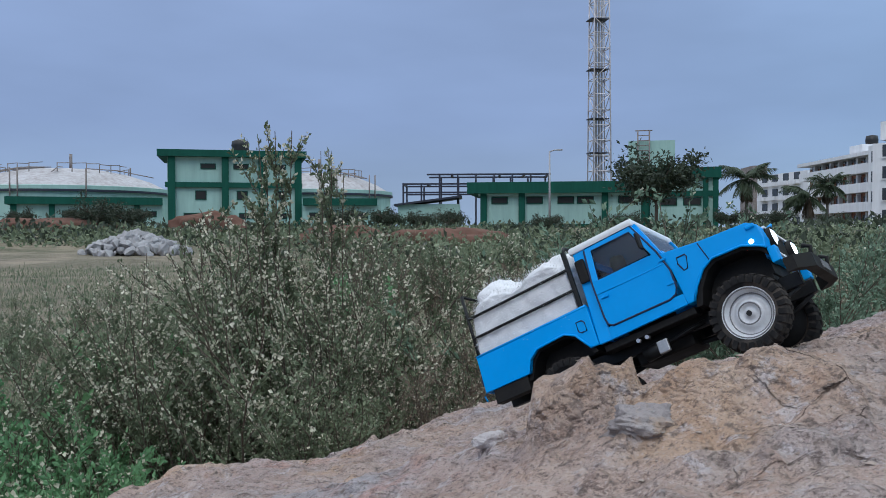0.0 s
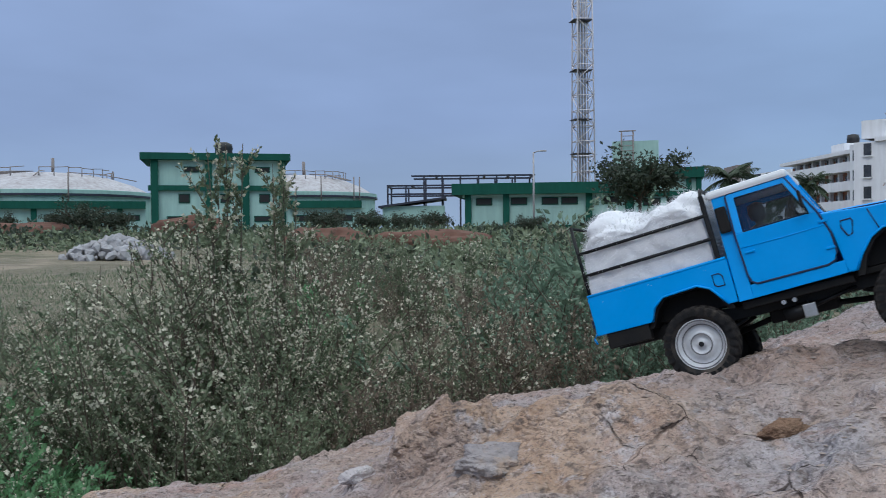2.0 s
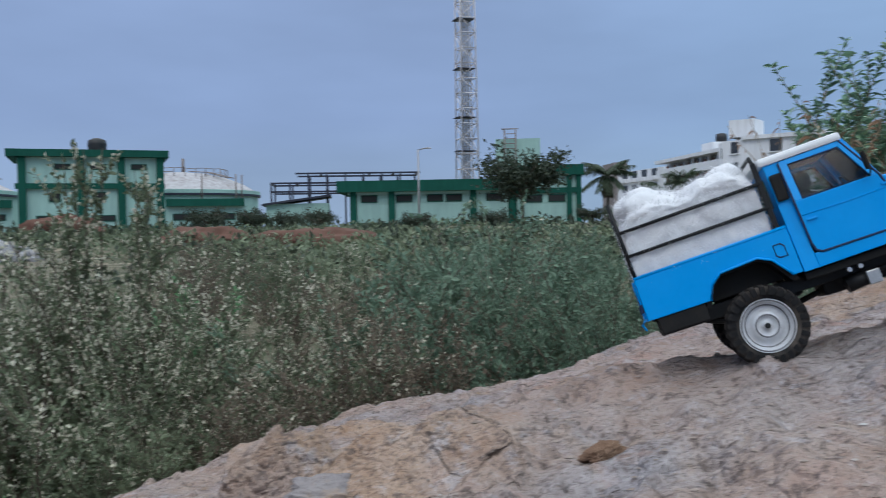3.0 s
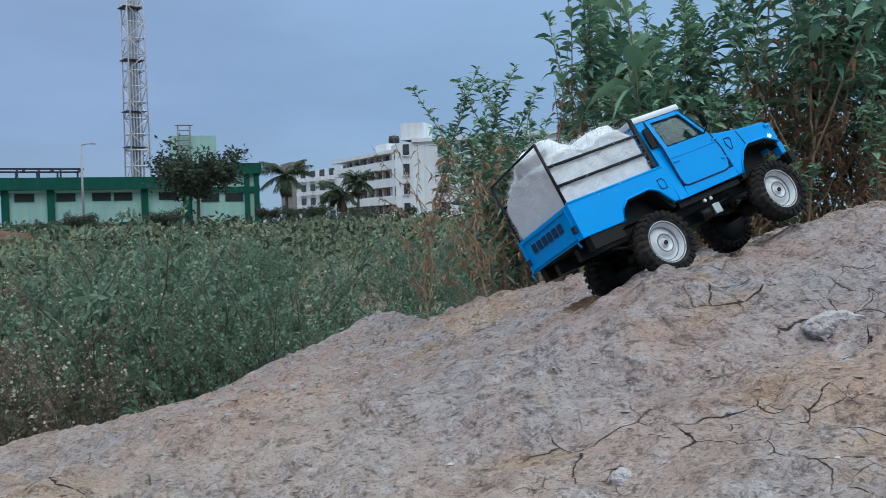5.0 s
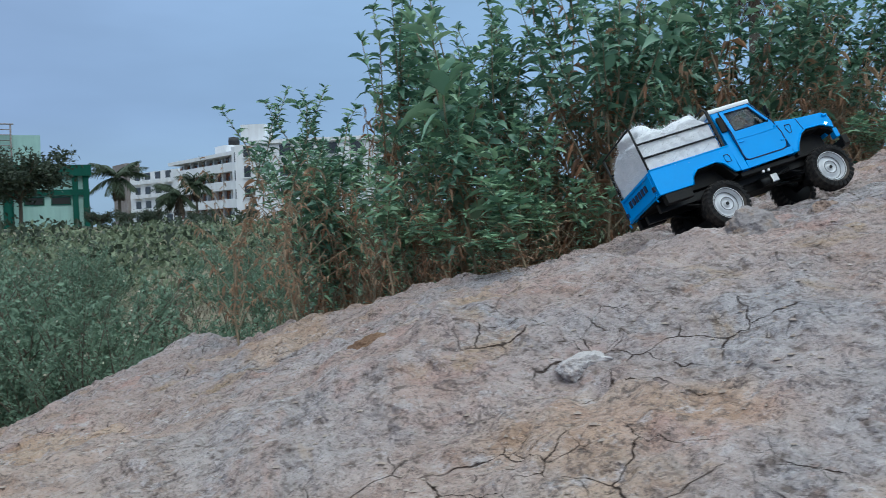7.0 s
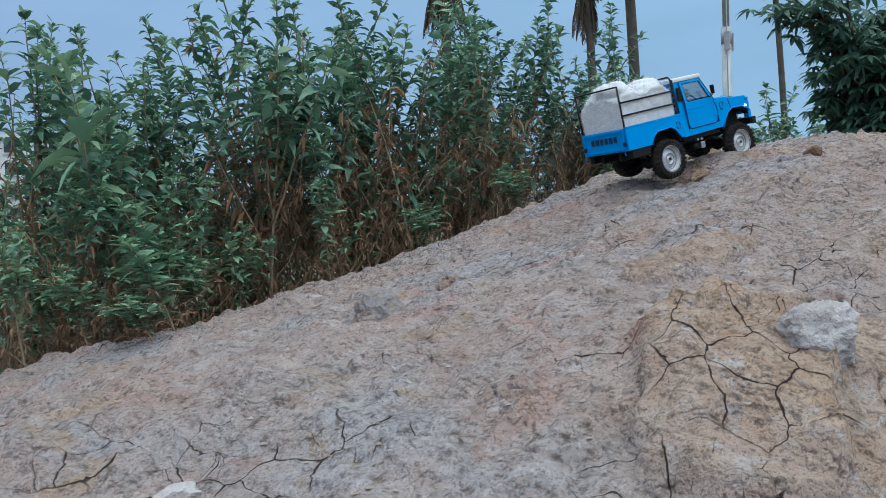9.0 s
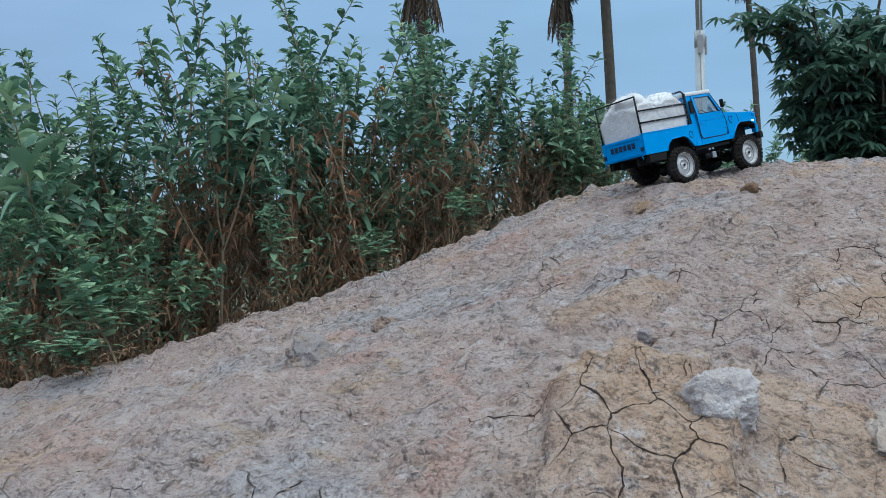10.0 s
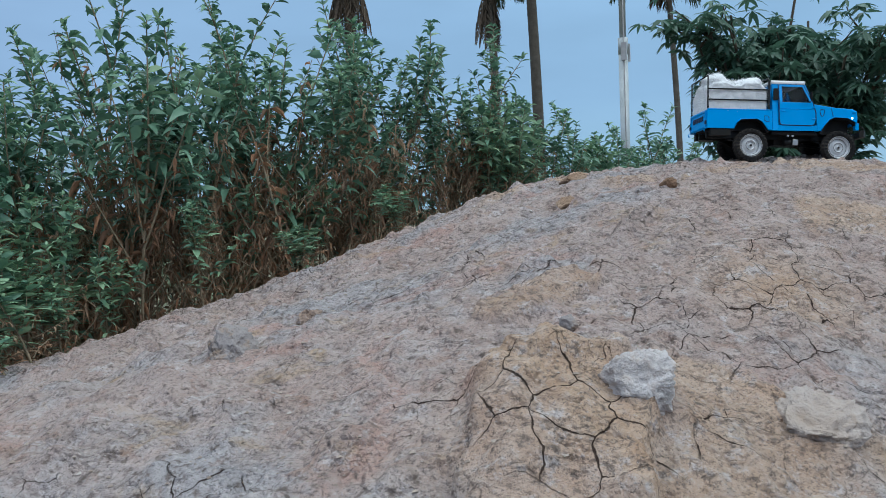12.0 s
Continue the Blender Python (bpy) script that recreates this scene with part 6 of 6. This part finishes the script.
def long_house():
    b = thing("filter_house", "long low mint green building with dark green roof", "building", pose(7.9, 84.4, 1.2, 0, 0, -5.6))
    slab(b, "wall", -7.3, 8.0, 0, 10, 0, 3.6, M["mint"])
    slab(b, "roof", -8.6, 8.2, -0.8, 10.6, 3.6, 4.65, M["green"])
    slab(b, "eave_board", -7.6, 8.1, -0.3, 0, 3.35, 3.6, M["mint"])
    slab(b, "plinth", -7.3, 8.0, -0.15, 0, 0, 0.7, M["green"])
    for x in (-7.1, -3.9 + 0.4, 4.2, 7.8):
        slab(b, "column", x - 0.3, x + 0.3, -0.35, 0, 0, 3.6, M["green"])
    windows(b, (-5.6, -2.3, 0.6, 2.4, 6.2), 0, 2.95, 1.4, 0.55)
    slab(b, "door", 4.9, 7.0, -0.08, -0.004, 0, 1.0, M["dark_open"])
    e = thing("filter_house_end", "taller end of the green building behind a tree", "building", pose(19.4, 85.2, 1.2, 0, 0, -12))
    slab(e, "wall", -3.3, 3.3, 0, 9, 0, 5.0, M["mint"])
    slab(e, "roof", -3.6, 3.6, -0.5, 9.4, 5.0, 6.0, M["green"])
    slab(e, "floor_band", -3.4, 3.4, -0.25, 0, 3.3, 3.8, M["green"])
    for x in (-3.1, 2.2, 3.1):
        slab(e, "column", x - 0.25, x + 0.25, -0.3, 0, 0, 5.0, M["green"])
    windows(e, (-1.2, 1.0), 0, 2.8, 1.5, 0.6)
    f = thing("steel_structure", "dark unfinished steel frame on a low roof", "steel frame", pose(0.2, 95.0, 1.2))
    for x in np.linspace(-7.8, 7.6, 9):
        for y in (0, 5):
            part("frame_post", box(bmesh.new(), x - 0.09, x + 0.09, y - 0.09, y + 0.09, 0, 6.1 if x > -5 else 5.1), M["frame_steel"], f)
    for y in (0, 5):
        for z in (6.1, 5.1, 4.2):
            part("frame_beam", box(bmesh.new(), (-5.3 if z > 6 else -7.9), 7.8, y - 0.08, y + 0.08, z - 0.09, z + 0.09), M["frame_steel"], f)
    for x in np.linspace(-7.8, 7.6, 7):
        part("frame_tie", box(bmesh.new(), x - 0.1, x + 0.1, 0, 5, (6.0 if x > -5 else 5.0), (6.2 if x > -5 else 5.2)), M["frame_steel"], f)
    s = thing("shed", "small mint shed with a dark roof", "building", pose(-5.0, 93, 1.2))
    slab(s, "wall", -3.0, 3.4, 0, 5, 0, 2.9, M["mint"])
    part("roof", prism(bmesh.new(), [(-3.4, 2.7), (3.6, 3.6), (3.6, 3.8), (-3.4, 2.9)], -0.5, 5.4), M["frame_steel"], s)


long_house()


def lamp_post():
    p = thing("street_lamp", "grey street lamp with one short arm", "street lamp", pose(6.6, 79.7, 1.4))
    part("pole", tube(bmesh.new(), [(0, 0, 0), (0, 0, 6.9)], 0.11, 8, 0.07), M["galv"], p)
    part("arm", tube(bmesh.new(), [(0, 0, 6.85), (0.45, 0, 7.0), (0.7, 0, 7.0)], 0.06, 6), M["galv"], p)
    part("lamp_head", box(bmesh.new(), 0.6, 1.15, -0.12, 0.12, 6.95, 7.08, 0.03), M["galv"], p)


lamp_post()


def mast():
    """Lattice mast: four legs, rungs and braces by panel, cable run and platforms."""
    t = thing("lattice_tower", "tall grey lattice telecom tower with cables", "tower", pose(15.0, 109.0, 1.2, 0, 0, 12))
    h, n, b0, b1 = 44.0, 24, 1.14, 0.80
    half = lambda z: b0 + (b1 - b0) * z / h
    corners = ((-1, -1), (1, -1), (1, 1), (-1, 1))
    for cx, cy in corners:
        part("leg", tube(bmesh.new(), [(cx * b0, cy * b0, 0), (cx * b1, cy * b1, h)], 0.085, 6), M["tower_paint"], t)
    for k in range(n):
        z0, z1 = h * k / n, h * (k + 1) / n
        for i in range(4):
            a, b = corners[i], corners[(i + 1) % 4]
            q0, q1 = half(z0), half(z1)
            part("rung", tube(bmesh.new(), [(a[0] * q1, a[1] * q1, z1), (b[0] * q1, b[1] * q1, z1)], 0.06, 5), M["tower_paint"], t)
            if (k + i) % 2:
                a, b = b, a
            part("brace", tube(bmesh.new(), [(a[0] * q0, a[1] * q0, z0), (b[0] * q1, b[1] * q1, z1)], 0.055, 5), M["tower_paint"], t)
    for x in (-0.35, 0.0, 0.35):
        part("cable_run", tube(bmesh.new(), [(x, 0.2, 0), (x, 0.1, h)], 0.13, 6), M["galv"], t)
    for z in (9.5, 13.6, 19.5, 25.5):
        part("platform", box(bmesh.new(), -1.35, 0.9, -1.0, 1.0, z - 0.04, z + 0.04), M["frame_steel"], t)


mast()


def stair_block():
    b = thing("stair_tower", "mint green concrete block with a roof ladder", "building", pose(24.9, 127.6, 1.2, 0, 0, -11))
    slab(b, "wall", -3.2, 3.2, 0, 6, 0, 12.9, M["mint"])
    for x in (-1.9, -0.3):
        part("pipe", tube(bmesh.new(), [(x, -0.3, 6), (x, -0.3, 14.2)], 0.12, 6), M["rust_pipe"], b)
    for z in np.arange(8, 14.3, 0.7):
        part("ladder_rung", tube(bmesh.new(), [(-1.9, -0.3, z), (-0.3, -0.3, z)], 0.06, 5), M["rust_pipe"], b)
    part("ladder_hoop", tube(bmesh.new(), [(-2.3, -0.3, 14.3), (0.1, -0.3, 14.3)], 0.09, 6), M["rust_pipe"], b)


stair_block()


def flats():
    """White blocks of flats: balconies with parapets and rust-red back walls, plain gable blocks."""
    g = "blocks of flats"
    a = thing("apartment_block", "white four-storey flats with long open balconies", "building", pose(50.7, 142.0, 1.2, 0, 0, -88.7), g)
    L = 24.0
    slab(a, "wall", 0, L, 1.6, 12, 0, 9.9, M["apt_white"])
    slab(a, "back_wall", 0.3, L - 0.5, 1.45, 1.598, 0.6, 9.6, M["apt_rust"])
    for f in range(4):
        z = f * 2.55
        slab(a, "balcony_slab", 0, L, 0, 1.44, z + 0.1, z + 0.35, M["apt_white"])
        slab(a, "parapet", 0, L, -0.15, -0.003, z + 0.1, z + 1.35, M["apt_white"])
        for x in np.arange(1.4, L, 2.9):
            fr = slab(a, "window", x, x + 1.3, 1.36, 1.446, z + 0.8, z + 2.2, M["window"])
            slab(fr, "pillar", x + 1.6, x + 2.1, 0.9, 1.4, z + 0.36, z + 2.6, M["apt_white"])
    slab(a, "roof", -0.3, L + 0.3, -0.3, 12, 10.0, 10.5, M["apt_white"])
    slab(a, "roof_room", 13, 17, 2, 6, 10.5, 12.0, M["apt_white"])
    tk = part("water_tank", lathe(bmesh.new(), [(0, 0), (0.8, 0), (0.85, 0.7), (0.75, 1.3), (0, 1.45)], 18, "z"), M["tank_black"])
    tk.matrix_basis = pose(55.2, 127.0, 13.2)
    tagged(tk, "black water tank on the flats", "water tank")
    st = slab(a, "stair_wall", L, L + 3.2, -0.4, 12, 0, 11.0, M["apt_white"])
    for f in range(4):
        slab(st, "window", L + 1.0, L + 2.0, -0.48, -0.404, 1.2 + f * 2.55, 2.6 + f * 2.55, M["window"])
    b = thing("apartment_block", "large plain white block of flats with few windows", "building", pose(49.9, 114.6, 1.2, 0, 0, -42), g)
    slab(b, "wall", 0, 23, 0, 9, 0, 11.0, M["apt_white"])
    slab(b, "roof", 2.6, 23.3, -0.4, 9.4, 11.0, 11.5, M["apt_white"])
    slab(b, "roof_room", 0.6, 4.0, 1, 5, 11.5, 13.8, M["apt_white"])
    for f in range(4):
        for x in (1.2, 6.2, 9.4, 12.6, 16.0, 19.4):
            fr = slab(b, "window", x, x + (0.9 if x < 2 else 1.5), -0.09, -0.004, 1.2 + f * 2.7, 2.7 + f * 2.7, M["window"])
            slab(fr, "sill", x - 0.15, x + (1.05 if x < 2 else 1.65), -0.3, -0.095, 1.05 + f * 2.7, 1.17 + f * 2.7, M["apt_white"])
    c = thing("apartment_block", "white flats further back beside palms", "building", pose(51.6, 163, 1.2, 0, 0, -80), g)
    slab(c, "wall", -2, 15, 0, 9, 0, 10.1, M["apt_white"])
    for f in range(4):
        for x in (0.0, 3.6, 7.2, 10.8):
            fr = slab(c, "window", x, x + 1.8, -0.09, -0.004, 1.0 + f * 2.5, 2.5 + f * 2.5, M["window"])
            slab(fr, "balcony", x - 0.4, x + 2.2, -0.9, -0.095, 0.5 + f * 2.5, 1.2 + f * 2.5, M["apt_white"])
    d = thing("apartment_block", "brownish high block of flats far behind", "building", pose(58, 185, 1.2), g)
    slab(d, "wall", -1.3, 1.5, 0, 9, 0, 13.6, M["rust_pipe"])
    e = thing("boundary_wall", "low white boundary wall before the flats", "wall", pose(60, 101, 1.2, 0, 0, -40))
    slab(e, "wall_panel", -22, 26, 0, 0.25, 0, 1.2, M["apt_white"])


flats()


def rubble_and_bank():
    rng = random.Random(9)
    pile = thing("rubble_pile", "heap of broken white rubble in the field", "rubble", pose(-13.6, 35.5, 0.15))
    for k in range(230):
        a, q = rng.uniform(0, 6.28), rng.random() ** 0.7
        r = rng.uniform(0.08, 0.3)
        x, y = 2.2 * q * math.cos(a), 1.3 * q * math.sin(a)
        z = 0.85 * (1 - q) ** 0.8 + rng.uniform(-0.05, 0.1)
        bm = bmesh.new()
        bmesh.ops.create_icosphere(bm, subdivisions=1, radius=r)
        for v in bm.verts:
            v.co *= 1 + 0.5 * noise.noise(v.co * 4 + Vector((k, 0, 0)))
            v.co.z *= 0.7
        ob = part("rubble_lump", bm, M["rubble"], pile)
        ob.matrix_basis = pose(x, y, z, rng.uniform(0, 90), rng.uniform(0, 90), rng.uniform(0, 360))
    for x, y, sx, sy, sz, sd in ((-2.2, 46, 4.6, 1.8, 0.75, 3), (-7.0, 47, 2.6, 1.6, 0.95, 5), (-18, 60, 2.6, 1.6, 1.3, 7), (-30, 62, 5, 2, 0.8, 8)):
        bm = bmesh.new()
        bmesh.ops.create_icosphere(bm, subdivisions=4, radius=1)
        for v in bm.verts:
            v.co *= 1 + 0.35 * noise.noise(v.co * 1.7 + Vector((sd, 0, 0))) + 0.15 * noise.noise(v.co * 5 + Vector((sd, 0, 0)))
            v.co = Vector((v.co.x * sx, v.co.y * sy, v.co.z * sz))
        for f in bm.faces:
            f.smooth = True
        ob = part("earth_bank", bm, M["red_soil"])
        ob.matrix_basis = pose(x, y, float(field_height(np.array([x]), np.array([y]))[0]))
        tagged(ob, "heap of dug red earth across the field", "earth heap")


rubble_and_bank()


def steel_pole():
    p = thing("steel_pole", "tall grey stepped steel pole behind the crest", "pole", pose(20.5, 6.2, gz(20.5, 6.2, False)))
    part("lower_tube", tube(bmesh.new(), [(0, 0, -0.3), (0, 0, 5.1)], 0.105, 14), M["pole"], p)
    part("upper_tube", tube(bmesh.new(), [(0, 0, 5.05), (0, 0, 11)], 0.075, 14), M["pole"], p)
    part("collar", tube(bmesh.new(), [(0, 0, 4.75), (0, 0, 5.12)], 0.115, 14), M["pole"], p)
    for s in (-1, 1):
        part("bracket", box(bmesh.new(), -0.13 * s - 0.03, -0.13 * s + 0.03, -0.12, 0.0, 4.6, 5.0), M["galv"], p)
    part("step_cable", tube(bmesh.new(), [(-0.14, -0.06, 0), (-0.14, -0.06, 9)], 0.012, 6), M["galv"], p)


steel_pole()


# ================= what moves =================
DRIVE = [  # seconds, x, y, z, yaw, nose up, roll, rear and front wheel travel
    (0.0, 0.2135, 0.9410, 0.8659, -29.7, 25.7, -12.7, -0.0010, 0.0048),
    (0.5, 0.2440, 0.9463, 0.8795, -23.6, 26.2, -8.5, 0.0037, 0.0067),
    (1.0, 0.2981, 0.9454, 0.8877, -19.5, 20.4, -10.5, -0.0018, -0.0000),
    (1.5, 0.3815, 0.9636, 0.9235, -19.7, 22.3, -4.5, 0.0021, -0.0011),
    (2.0, 0.4681, 0.8993, 0.9454, -25.9, 16.3, -3.2, 0.0033, -0.0002),
    (2.5, 0.5664, 0.8437, 0.9674, -23.3, 14.9, 0.4, 0.0022, -0.0001),
    (3.0, 0.6620, 0.8184, 0.9957, -16.1, 18.7, -6.5, -0.0020, -0.0004),
    (3.5, 0.7160, 0.8337, 1.0179, -8.5, 17.7, -9.6, -0.0112, -0.0015),
    (3.7, 0.7426, 0.8400, 1.0183, -2.4, 14.0, -5.9, -0.0068, 0.0036),
    (4.5, 0.8950, 0.8520, 1.0520, 1.5, 14.5, -14.0, -0.0040, 0.0010),
    (5.3, 1.0579, 0.8698, 1.0897, 4.8, 16.6, -24.3, -0.0034, -0.0005),
    (5.5, 1.0809, 0.9080, 1.0857, 4.7, 15.5, -21.5, -0.0055, -0.0008),
    (6.0, 1.2252, 0.9131, 1.0988, -4.7, 8.1, -15.0, -0.0056, 0.0007),
    (6.5, 1.3880, 0.8754, 1.1296, -9.0, 9.9, -17.8, -0.0080, -0.0035),
    (7.0, 1.5845, 0.8347, 1.1633, -19.7, 14.5, -21.8, -0.0078, -0.0042),
    (7.5, 1.7437, 0.7280, 1.1953, -26.3, 16.9, -10.8, 0.0039, -0.0050),
    (8.5, 2.0300, 0.6050, 1.2930, -25.0, 13.5, -5.0, 0.0020, -0.0030),
    (9.5, 2.2648, 0.4980, 1.3821, -22.4, 8.7, 0.5, 0.0017, -0.0026),
    (10.0, 2.3580, 0.4714, 1.3887, -24.3, 8.1, -6.4, 0.0017, -0.0003),
    (10.5, 2.4241, 0.4078, 1.3980, -31.8, 6.5, -1.8, 0.0010, 0.0013),
    (11.0, 2.4845, 0.3355, 1.4052, -42.7, 2.2, -0.3, -0.0016, 0.0008),
    (11.5, 2.5533, 0.2618, 1.4095, -51.6, -0.4, -2.2, 0.0013, -0.0038),
    (12.0, 2.6394, 0.1676, 1.4069, -59.0, -3.4, -2.4, -0.0002, -0.0004),
]


def drive_pose(r):
    return pose(r[1], r[2], r[3], r[6], -r[5], r[4])


def motions():
    rows = [(r[0], drive_pose(r)) for r in DRIVE]
    for ob in (TRUCK, COTTON, FIGURE):
        walk(ob, rows)
    ts = [r[0] for r in DRIVE]
    cols = np.array(DRIVE)
    fine = np.arange(0, 12.01, 0.1)
    pos = np.stack([np.interp(fine, ts, cols[:, k]) for k in range(1, 4)], 1)
    dist = np.concatenate([[0], np.cumsum(np.linalg.norm(np.diff(pos, axis=0), axis=1))])
    for (axle, sy), w in WHEELS.items():
        x = -0.1 if axle == "rear" else 0.1
        wr = []
        for i, t in enumerate(fine):
            dz = float(np.interp(t, ts, cols[:, 7 if axle == "rear" else 8]))
            if sy > 0:
                row = [float(np.interp(t, ts, cols[:, c])) for c in range(9)]
                hub = drive_pose(row) @ Vector((x, sy * TRACK_Y, 0))
                dz = max(-0.012, min(0.016, gz(hub.x, hub.y) + TYRE_R - hub.z))
            spin = math.degrees(dist[i] / TYRE_R)
            turn = Matrix.Rotation(math.pi, 4, "Z") if sy > 0 else Matrix.Identity(4)
            wr.append((float(t), pose(x, sy * TRACK_Y, dz) @ pose(0, 0, 0, 0, spin, 0) @ turn))
        walk(w, wr)


motions()
